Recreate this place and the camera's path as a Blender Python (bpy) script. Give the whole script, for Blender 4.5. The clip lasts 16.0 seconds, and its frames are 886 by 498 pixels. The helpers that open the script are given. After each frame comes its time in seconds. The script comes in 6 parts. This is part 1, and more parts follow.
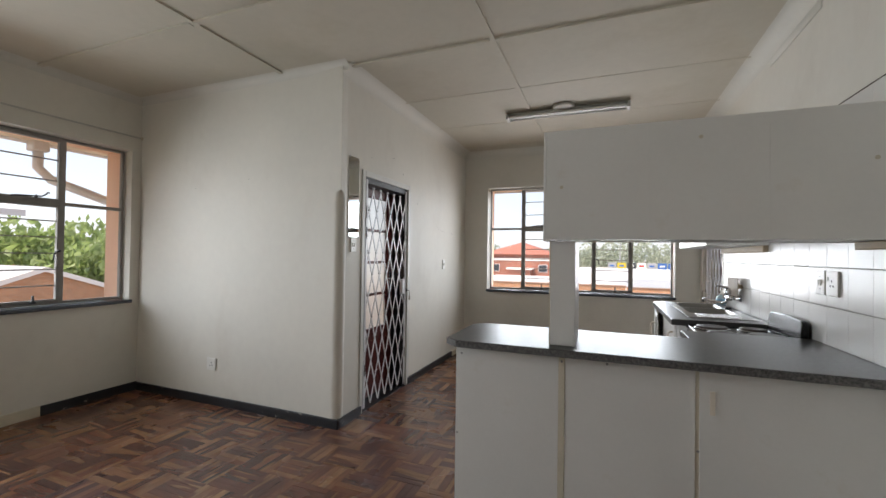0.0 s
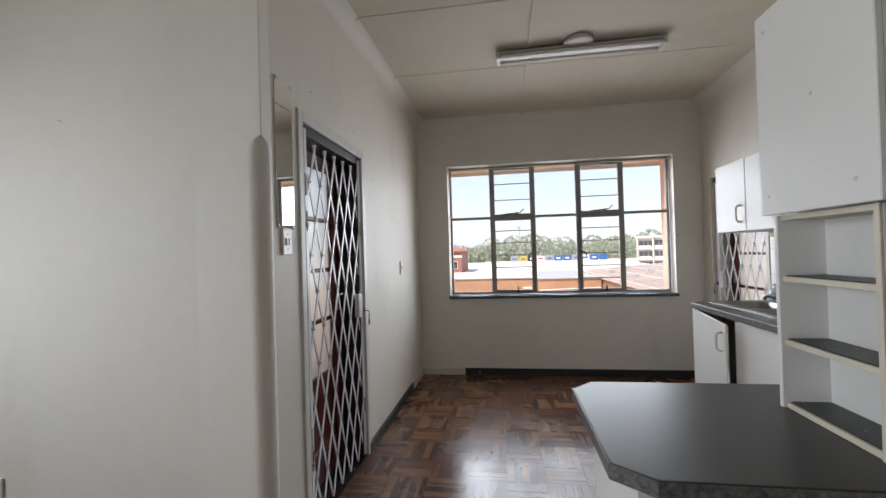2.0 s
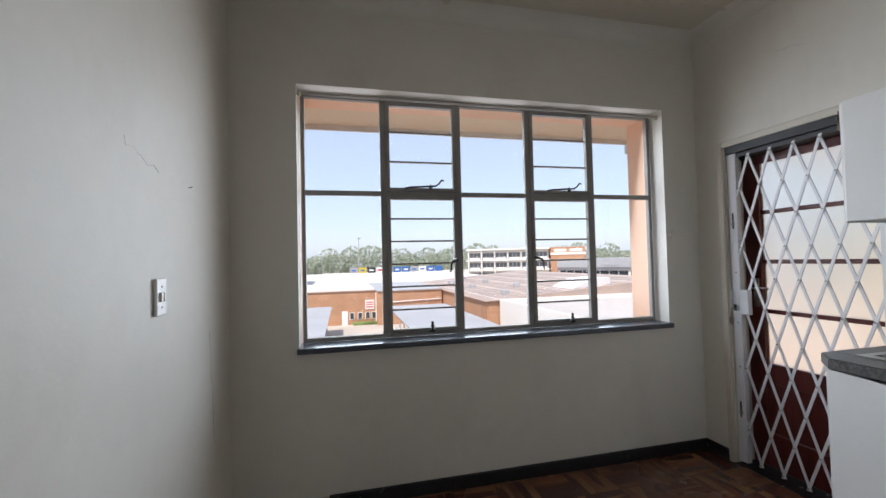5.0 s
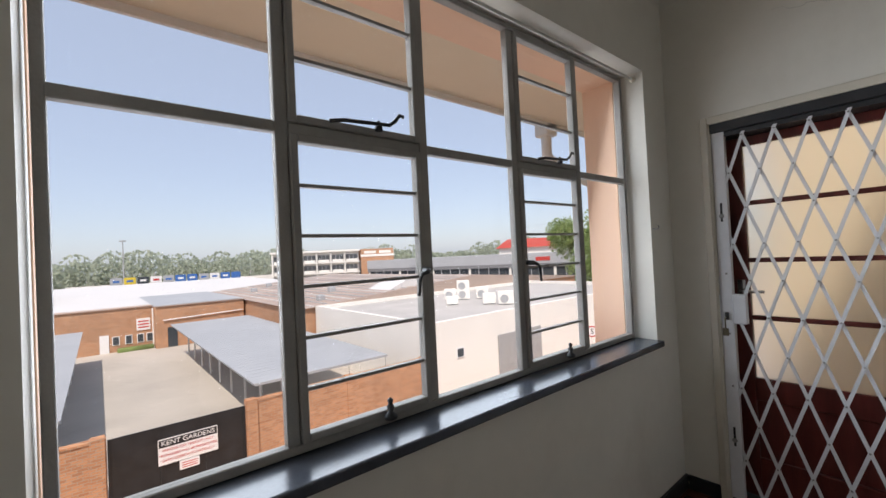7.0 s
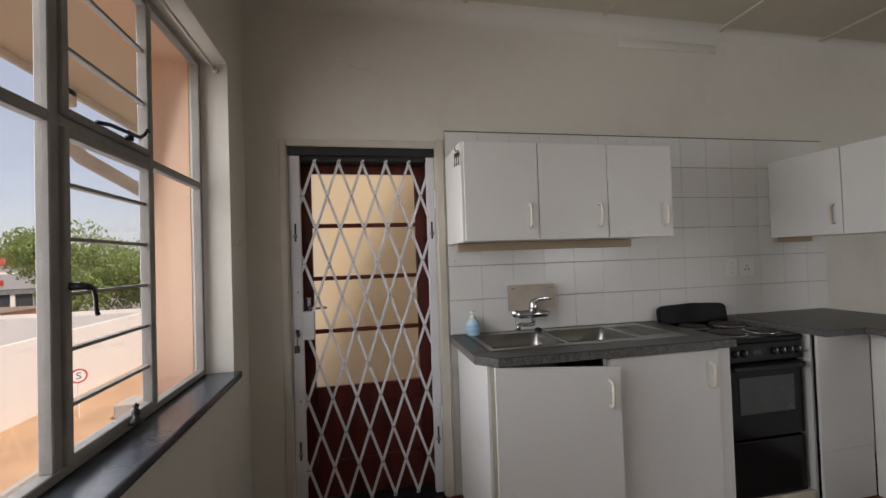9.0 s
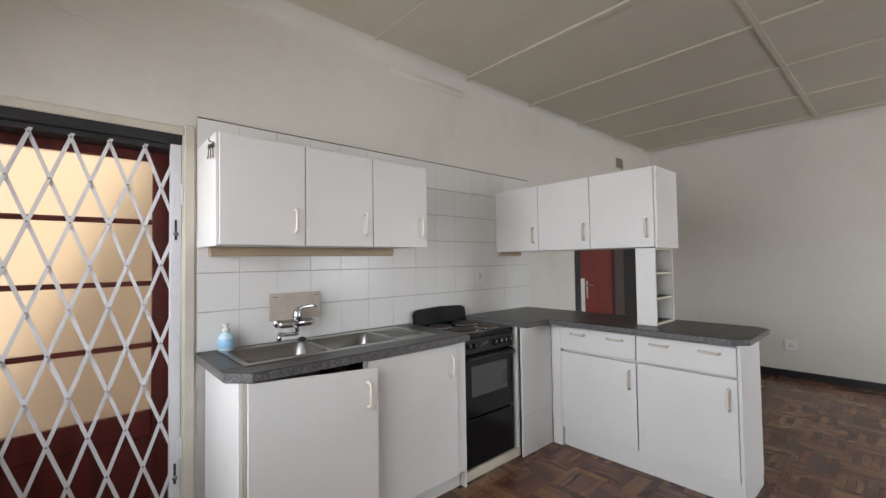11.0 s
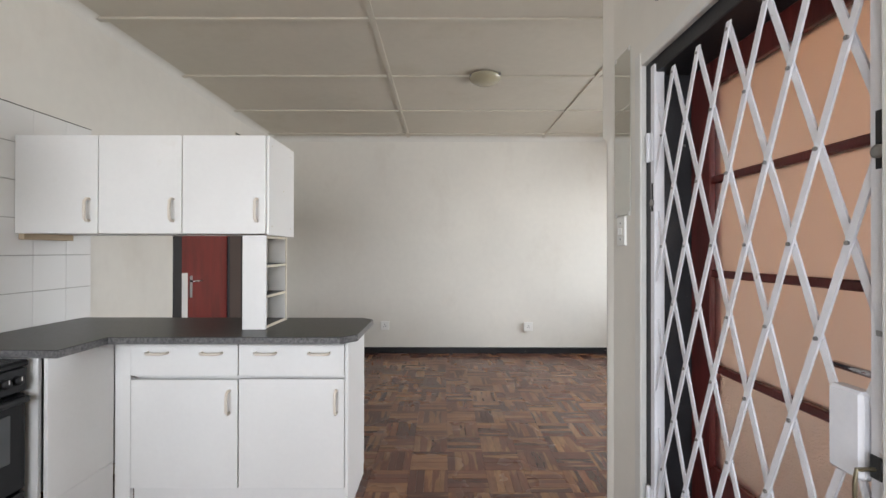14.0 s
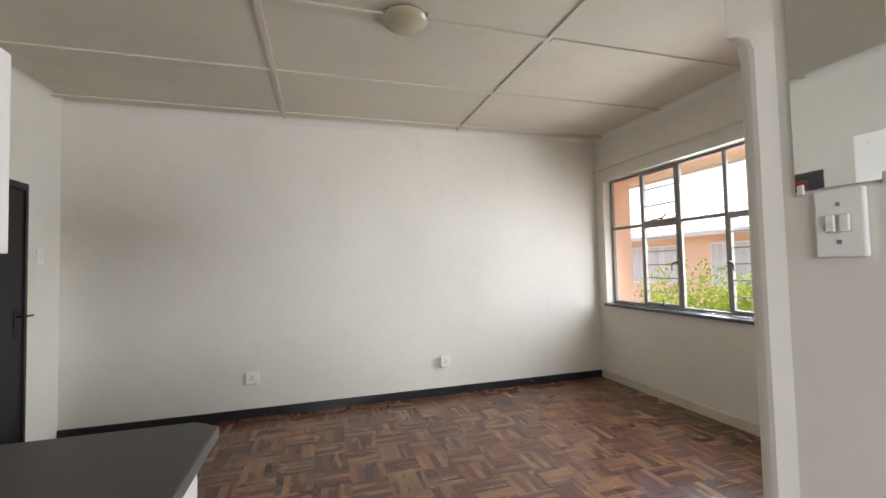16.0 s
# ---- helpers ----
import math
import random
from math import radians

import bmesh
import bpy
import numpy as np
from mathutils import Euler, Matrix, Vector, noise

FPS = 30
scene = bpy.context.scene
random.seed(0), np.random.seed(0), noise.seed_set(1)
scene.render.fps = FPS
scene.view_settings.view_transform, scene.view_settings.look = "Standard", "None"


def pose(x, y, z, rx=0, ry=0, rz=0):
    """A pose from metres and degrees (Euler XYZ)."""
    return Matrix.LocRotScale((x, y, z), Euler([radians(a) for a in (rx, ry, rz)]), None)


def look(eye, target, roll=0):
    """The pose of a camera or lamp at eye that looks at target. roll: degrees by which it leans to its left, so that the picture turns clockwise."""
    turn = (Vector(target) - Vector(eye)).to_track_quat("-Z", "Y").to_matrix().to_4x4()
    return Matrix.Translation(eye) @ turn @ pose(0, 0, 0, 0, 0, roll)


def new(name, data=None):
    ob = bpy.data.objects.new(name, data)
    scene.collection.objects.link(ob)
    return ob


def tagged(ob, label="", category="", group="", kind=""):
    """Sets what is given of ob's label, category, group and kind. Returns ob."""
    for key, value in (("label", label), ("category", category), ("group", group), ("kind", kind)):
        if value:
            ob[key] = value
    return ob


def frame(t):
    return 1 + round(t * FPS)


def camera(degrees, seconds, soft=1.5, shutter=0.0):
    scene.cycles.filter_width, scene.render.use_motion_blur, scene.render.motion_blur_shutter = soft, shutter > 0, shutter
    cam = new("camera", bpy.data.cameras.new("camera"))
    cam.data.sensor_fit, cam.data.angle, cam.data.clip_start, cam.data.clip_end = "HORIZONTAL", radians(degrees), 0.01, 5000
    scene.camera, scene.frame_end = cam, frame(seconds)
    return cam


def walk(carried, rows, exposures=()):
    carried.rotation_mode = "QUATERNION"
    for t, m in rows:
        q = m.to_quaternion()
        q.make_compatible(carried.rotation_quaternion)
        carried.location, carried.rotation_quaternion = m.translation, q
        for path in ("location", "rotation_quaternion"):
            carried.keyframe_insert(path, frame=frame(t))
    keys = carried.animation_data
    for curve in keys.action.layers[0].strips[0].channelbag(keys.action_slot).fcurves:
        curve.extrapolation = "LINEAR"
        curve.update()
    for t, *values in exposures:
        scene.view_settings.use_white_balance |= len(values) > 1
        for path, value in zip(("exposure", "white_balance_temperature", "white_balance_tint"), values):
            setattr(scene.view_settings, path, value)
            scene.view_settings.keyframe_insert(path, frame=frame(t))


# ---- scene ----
cam = camera(94.0, 16.0)

PATH = [
    (0, (1.94, -2.716, 1.368), (1.207, -0.855, 1.396), 0.8),
    (0.5, (1.695, -2.462, 1.384), (0.954, -0.604, 1.416), -0.3),
    (1, (1.41, -2.208, 1.405), (0.794, -0.305, 1.418), -1.4),
    (1.5, (1.169, -1.905, 1.376), (0.686, 0.036, 1.407), -2.0),
    (2, (0.974, -1.552, 1.367), (0.676, 0.426, 1.388), -1.7),
    (2.5, (0.843, -1.190, 1.362), (0.749, 0.808, 1.384), -1.7),
    (3, (0.765, -0.803, 1.376), (0.803, 1.196, 1.407), -1.1),
    (3.5, (0.672, -0.440, 1.394), (0.846, 1.552, 1.441), -1.7),
    (4, (0.607, -0.070, 1.385), (0.914, 1.909, 1.440), -1.6),
    (4.5, (0.615, 0.310, 1.354), (1.013, 2.273, 1.415), -1.3),
    (4.7, (0.607, 0.465, 1.338), (1.033, 2.421, 1.397), -1.3),
    (6.8, (0.424, 2.001, 1.396), (1.577, 3.635, 1.431), -2.7),
    (7, (0.446, 2.105, 1.391), (1.73, 3.638, 1.423), -2.8),
    (7.5, (0.538, 2.301, 1.396), (2.16, 3.471, 1.431), -2.7),
    (8, (0.609, 2.407, 1.395), (2.494, 3.073, 1.429), -2.4),
    (8.5, (0.623, 2.476, 1.392), (2.62, 2.587, 1.438), -2.2),
    (9, (0.628, 2.492, 1.386), (2.588, 2.099, 1.427), -1.9),
    (9.5, (0.621, 2.476, 1.391), (2.471, 1.715, 1.412), -1.6),
    (10, (0.607, 2.469, 1.393), (2.331, 1.456, 1.407), -1.1),
    (10.2, (0.608, 2.462, 1.365), (2.285, 1.373, 1.4), -1.1),
    (12.3, (0.597, 2.426, 1.389), (1.699, 0.758, 1.398), 0.1),
    (12.5, (0.605, 2.413, 1.387), (1.621, 0.69, 1.395), 0.1),
    (13, (0.644, 2.32, 1.378), (1.399, 0.468, 1.38), 0.2),
    (13.5, (0.704, 2.093, 1.378), (1.121, 0.138, 1.382), 0.2),
    (14, (0.736, 1.863, 1.359), (0.737, -0.137, 1.368), 0.1),
    (14.5, (0.796, 1.601, 1.377), (0.358, -0.351, 1.391), -0.3),
    (15, (0.853, 1.316, 1.355), (0.315, -0.61, 1.388), -0.5),
    (15.5, (0.862, 0.985, 1.383), (0.381, -0.955, 1.458), -0.6),
    (16, (0.88, 0.667, 1.383), (0.31, -1.248, 1.462), -1.4),
]
EXPOSURES = [
    (0, 0.72, 7050, 17),
    (1.5, 0.62, 6950, 17),
    (2.5, 0.66, 6800, 17),
    (3.5, 0.72, 6550, 16),
    (4.7, 0.48, 6500, 16),
    (7, 0.08, 6750, 16),
    (8.5, -0.18, 7200, 20),
    (9, -0.12, 7500, 21),
    (9.5, 0.10, 7000, 17),
    (10.2, 0.62, 7000, 18),
    (12.5, 0.86, 7350, 21),
    (14, 1.24, 7050, 19),
    (16, 1.28, 7150, 19),
]
walk(cam, [(t, look(eye, target, roll)) for t, eye, target, roll in PATH], EXPOSURES)

# ---- world, sun and window light ----
world = bpy.data.worlds.new("world")
scene.world = world
world.use_nodes = True
wn = world.node_tree.nodes
sky = wn.new("ShaderNodeTexSky")
sky.sky_type = "NISHITA"
sky.sun_disc = False
sky.sun_elevation, sky.sun_rotation = radians(58), radians(225)
sky.dust_density, sky.air_density = 1.2, 1.0
haze = wn.new("ShaderNodeMix")
haze.data_type = "RGBA"
haze.inputs["Factor"].default_value = 0.55
haze.inputs["B"].default_value = (4.1, 4.9, 6.1, 1)
world.node_tree.links.new(sky.outputs["Color"], haze.inputs["A"])
world.node_tree.links.new(haze.outputs["Result"], wn["Background"].inputs["Color"])
wn["Background"].inputs["Strength"].default_value = 0.15


def lamp(name, kind, m, energy, color, size=None):
    data = bpy.data.lights.new(name, kind)
    data.energy, data.color = energy, color
    if size:
        data.shape, data.size, data.size_y = "RECTANGLE", size[0], size[1]
    ob = new(name, data)
    ob.matrix_world = m
    return ob


sun = lamp("sun", "SUN", look((0, 0, 0), (0.42, 0.5, -1.0)), 4.2, (1.0, 0.94, 0.84))
sun.data.angle = radians(0.6)
lamp("kitchen_window_light", "AREA", look((1.54, 3.48, 1.60), (1.54, 1.24, 1.05)), 33, (0.77, 0.90, 1.0), (2.3, 1.35)).data.spread = radians(132)
lamp("lounge_window_light", "AREA", look((-2.90, -1.9, 1.60), (-0.54, -1.9, 0.75)), 50, (0.76, 0.90, 1.0), (1.9, 1.4)).data.spread = radians(146)

# ---- materials ----
MATS = {}


def mat(name, color, rough=0.6, metal=0.0, var=0.06, scale=6.0, fine=90.0, bump=0.0, bump_scale=None, spec=0.5, coat=0.0,
        tint=None, piece=0.0, stretch=None):
    """A procedural surface: base colour varied at two scales, uneven roughness, fine relief."""
    if name in MATS:
        return MATS[name]
    m = bpy.data.materials.new(name)
    m.use_nodes = True
    n, l = m.node_tree.nodes, m.node_tree.links
    b = n["Principled BSDF"]
    b.inputs["Metallic"].default_value = metal
    b.inputs["Specular IOR Level"].default_value = spec
    b.inputs["Coat Weight"].default_value = coat
    co = n.new("ShaderNodeTexCoord")
    mp = n.new("ShaderNodeMapping")
    l.new(co.outputs["Object"], mp.inputs["Vector"])
    if stretch:
        mp.inputs["Scale"].default_value = stretch
    big, small = n.new("ShaderNodeTexNoise"), n.new("ShaderNodeTexNoise")
    for t, s, d in ((big, scale, 4.0), (small, fine, 3.0)):
        t.inputs["Scale"].default_value, t.inputs["Detail"].default_value = s, d
        l.new(mp.outputs["Vector"], t.inputs["Vector"])
    mix = n.new("ShaderNodeMix")
    mix.data_type = "RGBA"
    dark = [c * (1 - var * 2.2) for c in color] if tint is None else tint
    light = [min(1.0, c * (1 + var)) for c in color]
    mix.inputs["A"].default_value = (*dark, 1)
    mix.inputs["B"].default_value = (*light, 1)
    add = n.new("ShaderNodeMath")
    add.operation = "MULTIPLY_ADD"
    add.inputs[1].default_value = 0.45
    l.new(small.outputs["Fac"], add.inputs[0])
    half = n.new("ShaderNodeMath")
    half.operation = "MULTIPLY_ADD"
    half.inputs[1].default_value, half.inputs[2].default_value = 1.5, -0.45
    l.new(big.outputs["Fac"], half.inputs[0])
    l.new(half.outputs[0], add.inputs[2])
    last = add
    if piece:
        info = n.new("ShaderNodeObjectInfo")
        pm = n.new("ShaderNodeMath")
        pm.operation = "MULTIPLY_ADD"
        pm.inputs[1].default_value = piece
        l.new(info.outputs["Random"], pm.inputs[0])
        sub = n.new("ShaderNodeMath")
        sub.operation = "SUBTRACT"
        l.new(add.outputs[0], sub.inputs[0])
        sub.inputs[1].default_value = piece / 2
        l.new(sub.outputs[0], pm.inputs[2])
        last = pm
    last.use_clamp = True
    l.new(last.outputs[0], mix.inputs["Factor"])
    l.new(mix.outputs["Result"], b.inputs["Base Color"])
    rr = n.new("ShaderNodeMapRange")
    rr.inputs["To Min"].default_value, rr.inputs["To Max"].default_value = max(0.02, rough * 0.82), min(1.0, rough * 1.18)
    l.new(big.outputs["Fac"], rr.inputs["Value"])
    l.new(rr.outputs["Result"], b.inputs["Roughness"])
    if bump:
        bp = n.new("ShaderNodeBump")
        bp.inputs["Strength"].default_value, bp.inputs["Distance"].default_value = bump, 0.004
        tex = small
        if bump_scale:
            tex = n.new("ShaderNodeTexNoise")
            tex.inputs["Scale"].default_value, tex.inputs["Detail"].default_value = bump_scale, 4
            l.new(mp.outputs["Vector"], tex.inputs["Vector"])
        l.new(tex.outputs["Fac"], bp.inputs["Height"])
        l.new(bp.outputs["Normal"], b.inputs["Normal"])
    MATS[name] = m
    return m


def glass(name, rough=0.0, tint=(1, 1, 1), relief=0.0):
    """Clear glass: see-through with a Fresnel gloss; with rough: obscured glass that scatters what is behind it."""
    m = bpy.data.materials.new(name)
    m.use_nodes = True
    n, l = m.node_tree.nodes, m.node_tree.links
    n.remove(n["Principled BSDF"])
    out = n["Material Output"]
    lw, fr, gl, mx = n.new("ShaderNodeLayerWeight"), n.new("ShaderNodeMath"), n.new("ShaderNodeBsdfGlossy"), n.new("ShaderNodeMixShader")
    pw = n.new("ShaderNodeMath")
    pw.operation, pw.inputs[1].default_value = "POWER", 5.0
    l.new(lw.outputs["Facing"], pw.inputs[0])
    fr.operation, fr.inputs[1].default_value, fr.inputs[2].default_value = "MULTIPLY_ADD", 0.55, 0.02
    l.new(pw.outputs[0], fr.inputs[0])
    gl.inputs["Roughness"].default_value = 0.03 + rough * 0.3
    if rough:
        body = n.new("ShaderNodeBsdfRefraction")
        body.inputs["IOR"].default_value, body.inputs["Roughness"].default_value = 1.22, rough
        body.inputs["Color"].default_value = (*tint, 1)
        if relief:
            tex, bp = n.new("ShaderNodeTexVoronoi"), n.new("ShaderNodeBump")
            tex.inputs["Scale"].default_value = 70
            bp.inputs["Strength"].default_value, bp.inputs["Distance"].default_value = relief, 0.004
            l.new(tex.outputs["Distance"], bp.inputs["Height"])
            l.new(bp.outputs["Normal"], body.inputs["Normal"])
            l.new(bp.outputs["Normal"], gl.inputs["Normal"])
    else:
        body = n.new("ShaderNodeBsdfTransparent")
        body.inputs["Color"].default_value = (*tint, 1)
    l.new(fr.outputs[0], mx.inputs[0])
    l.new(body.outputs[0], mx.inputs[1])
    l.new(gl.outputs[0], mx.inputs[2])
    l.new(mx.outputs[0], out.inputs["Surface"])
    MATS[name] = m
    return m


WALL = mat("wall_plaster", (0.725, 0.695, 0.625), 0.58, var=0.05, scale=0.9, fine=14, bump=0.12, bump_scale=55)
CEIL = mat("ceiling_board", (0.58, 0.535, 0.445), 0.75, var=0.06, scale=0.9, fine=18, bump=0.05, bump_scale=30)
CORNICE = mat("cornice_plaster", (0.68, 0.66, 0.60), 0.7, var=0.04, scale=2, fine=30)
PEACH = mat("peach_exterior_paint", (0.86, 0.57, 0.40), 0.8, var=0.05, scale=1.5, fine=60, bump=0.2, bump_scale=80)
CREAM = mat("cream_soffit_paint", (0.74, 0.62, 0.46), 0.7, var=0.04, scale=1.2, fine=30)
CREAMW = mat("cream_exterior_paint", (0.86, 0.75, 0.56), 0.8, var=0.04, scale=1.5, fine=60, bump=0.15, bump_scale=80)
SKIRT = mat("black_skirting_paint", (0.016, 0.017, 0.020), 0.4, var=0.25, scale=8, fine=120, bump=0.2)
SKIRTW = mat("cream_skirting_paint", (0.62, 0.56, 0.44), 0.5, var=0.08, scale=6, fine=80, bump=0.1)
FRAMEP = mat("steel_window_paint", (0.33, 0.315, 0.295), 0.7, var=0.1, scale=10, fine=140, bump=0.25, spec=0.25)
SILL = mat("slate_sill", (0.07, 0.08, 0.10), 0.22, var=0.2, scale=7, fine=90, bump=0.1)
DARKF = mat("dark_steel_door_frame", (0.025, 0.025, 0.028), 0.45, var=0.2, scale=9, fine=120, bump=0.2)
FRAMEW = mat("white_frame_enamel", (0.66, 0.65, 0.61), 0.45, var=0.05, scale=7, fine=120, bump=0.1)
BEIGEF = mat("beige_frame_paint", (0.60, 0.55, 0.46), 0.45, var=0.06, scale=7, fine=120, bump=0.1)
REDWOOD = mat("dark_red_varnished_wood", (0.13, 0.022, 0.018), 0.32, var=0.25, scale=3, fine=26, bump=0.15, stretch=(6, 6, 0.6))
REDDOOR = mat("red_painted_door", (0.21, 0.022, 0.018), 0.36, var=0.22, scale=3, fine=40, bump=0.1, stretch=(4, 4, 0.8))
BLACKDOOR = mat("black_door_paint", (0.012, 0.011, 0.012), 0.4, var=0.2, scale=6, fine=60)
GATEW = mat("white_gate_enamel", (0.72, 0.72, 0.74), 0.33, var=0.05, scale=8, fine=90, bump=0.08)
RIVET = mat("dull_steel_rivet", (0.34, 0.33, 0.32), 0.45, 0.7, var=0.15)
STEEL = mat("brushed_stainless_steel", (0.33, 0.325, 0.31), 0.30, 1.0, var=0.06, scale=5, fine=60, bump=0.05, stretch=(40, 1, 1))
CHROME = mat("polished_chrome", (0.62, 0.62, 0.64), 0.09, 1.0, var=0.03)
MELA = mat("white_melamine", (0.78, 0.77, 0.74), 0.38, var=0.03, scale=2.5, fine=50, bump=0.03)
MELAEDGE = mat("yellowed_melamine_edge", (0.66, 0.60, 0.48), 0.5, var=0.08, scale=9, fine=80)
HANDLE = mat("white_plastic_handle", (0.74, 0.66, 0.56), 0.35, var=0.03)
COUNTER = mat("charcoal_speckled_laminate", (0.056, 0.053, 0.051), 0.36, tint=(0.034, 0.032, 0.031), scale=60, fine=420, bump=0.02, spec=0.35)
BANDM = mat("grey_speckled_edge_strip", (0.20, 0.195, 0.19), 0.35, tint=(0.006, 0.006, 0.007), scale=90, fine=220, bump=0.06)
TILE = mat("white_glazed_tile", (0.76, 0.75, 0.72), 0.24, var=0.012, scale=0.8, fine=9, piece=0.5)
GROUT = mat("grey_grout", (0.46, 0.44, 0.41), 0.9, var=0.10, scale=12, fine=150)
BLACKEN = mat("black_stove_enamel", (0.006, 0.006, 0.007), 0.2, var=0.15, scale=6, fine=80, spec=0.3)
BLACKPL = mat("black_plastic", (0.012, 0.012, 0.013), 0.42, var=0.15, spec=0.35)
HOTPLATE = mat("cast_iron_hotplate", (0.05, 0.038, 0.032), 0.5, 0.3, var=0.25, scale=14, fine=120, bump=0.2)
OVENGLASS = mat("dark_oven_glass", (0.035, 0.040, 0.042), 0.10, var=0.08, spec=0.9)
PLASTICW = mat("white_switch_plastic", (0.78, 0.77, 0.73), 0.32, var=0.02)
DARKDOT = mat("dark_socket_hole", (0.02, 0.02, 0.02), 0.6)
MIRROR = mat("mirror_silver", (0.86, 0.88, 0.87), 0.015, 1.0, var=0.01)
WOODRAIL = mat("raw_wood_rail", (0.52, 0.40, 0.27), 0.6, var=0.12, scale=3, fine=30, stretch=(4, 0.6, 4), bump=0.1)
BOARD = mat("bare_fibreboard", (0.50, 0.43, 0.36), 0.75, var=0.1, scale=6, fine=50, bump=0.1)
OPAL = mat("yellowed_opal_glass", (0.40, 0.36, 0.25), 0.25, var=0.08)
TUBE = mat("unlit_tube_glass", (0.80, 0.79, 0.76), 0.25, var=0.02)
BATTEN = mat("aged_batten_enamel", (0.56, 0.54, 0.50), 0.4, var=0.06)
BOTTLE = mat("clear_blue_bottle_plastic", (0.55, 0.74, 0.82), 0.2, var=0.05, spec=0.6)
BLUELAB = mat("pale_blue_label", (0.30, 0.55, 0.75), 0.4, var=0.1, scale=30)
KEYM = mat("old_brass_key", (0.22, 0.18, 0.12), 0.4, 0.9, var=0.2)


def worn(m, color, scale, lo, hi, amount, stretch=(1, 1, 1)):
    """Chips, scuffs and stains of an irregular shape laid over a surface."""
    n, l = m.node_tree.nodes, m.node_tree.links
    b = n["Principled BSDF"]
    src = b.inputs["Base Color"].links[0].from_socket
    co, mp, tx, rg, mx = n.new("ShaderNodeTexCoord"), n.new("ShaderNodeMapping"), n.new("ShaderNodeTexNoise"), n.new("ShaderNodeMapRange"), n.new("ShaderNodeMix")
    mp.inputs["Scale"].default_value = stretch
    l.new(co.outputs["Object"], mp.inputs["Vector"])
    l.new(mp.outputs["Vector"], tx.inputs["Vector"])
    tx.inputs["Scale"].default_value, tx.inputs["Detail"].default_value, tx.inputs["Roughness"].default_value = scale, 8, 0.62
    rg.inputs["From Min"].default_value, rg.inputs["From Max"].default_value = lo, hi
    rg.inputs["To Min"].default_value, rg.inputs["To Max"].default_value = 0.0, amount
    l.new(tx.outputs["Fac"], rg.inputs["Value"])
    mx.data_type = "RGBA"
    l.new(rg.outputs["Result"], mx.inputs["Factor"])
    l.new(src, mx.inputs["A"])
    mx.inputs["B"].default_value = (*color, 1)
    l.new(mx.outputs["Result"], b.inputs["Base Color"])


worn(SKIRT, (0.42, 0.39, 0.34), 16, 0.655, 0.685, 0.9)
worn(DARKF, (0.32, 0.30, 0.28), 14, 0.68, 0.71, 0.8)
worn(WALL, (0.50, 0.44, 0.36), 2.2, 0.56, 0.78, 0.30, (1, 1, 0.55))
worn(CEIL, (0.44, 0.38, 0.27), 1.7, 0.54, 0.78, 0.45)
worn(MELA, (0.60, 0.53, 0.42), 5.0, 0.64, 0.80, 0.35)
worn(GATEW, (0.30, 0.22, 0.17), 26, 0.70, 0.74, 0.7)
worn(REDWOOD, (0.05, 0.012, 0.010), 4.0, 0.52, 0.72, 0.5, (3, 3, 0.6))
CLEAR = glass("clear_window_glass")
FROST = glass("frosted_door_glass", 0.62, (0.985, 0.97, 0.94))
HAMMER = glass("hammered_door_glass", 0.45, (0.95, 0.95, 0.93), 0.5)

# ---- mesh helpers ----
def box(bm, x0, x1, y0, y1, z0, z1, bevel=0.0, seg=2, m=None):
    x0, x1, y0, y1, z0, z1 = min(x0, x1), max(x0, x1), min(y0, y1), max(y0, y1), min(z0, z1), max(z0, z1)
    v = [bm.verts.new((x, y, z)) for z in (z0, z1) for x, y in ((x0, y0), (x1, y0), (x1, y1), (x0, y1))]
    fs = [bm.faces.new([v[i] for i in f]) for f in ((3, 2, 1, 0), (4, 5, 6, 7), (0, 1, 5, 4), (1, 2, 6, 5), (2, 3, 7, 6), (3, 0, 4, 7))]
    if bevel:
        es = list({e for f in fs for e in f.edges})
        bevel = min(bevel, 0.45 * min(x1 - x0, y1 - y0, z1 - z0))
        r = bmesh.ops.bevel(bm, geom=es, offset=bevel, segments=seg, affect="EDGES", profile=0.5)
        v = list({w for f in r["faces"] for w in f.verts} | {w for w in v if w.is_valid})
    if m:
        bmesh.ops.transform(bm, matrix=m, verts=v)
    return bm


def B(*a, **k):
    return box(bmesh.new(), *a, **k)


def prism(points, z0, z1, bevel=0.0):
    """A straight prism over a plan outline."""
    bm = bmesh.new()
    lo = [bm.verts.new((x, y, z0)) for x, y in points]
    hi = [bm.verts.new((x, y, z1)) for x, y in points]
    k = len(points)
    bm.faces.new(lo[::-1])
    bm.faces.new(hi)
    for i in range(k):
        bm.faces.new((lo[i], lo[(i + 1) % k], hi[(i + 1) % k], hi[i]))
    bmesh.ops.recalc_face_normals(bm, faces=bm.faces)
    if bevel:
        bmesh.ops.bevel(bm, geom=[e for e in bm.edges if abs(e.verts[0].co.z - e.verts[1].co.z) < 1e-6], offset=bevel, segments=2, affect="EDGES", profile=0.5)
    return bm


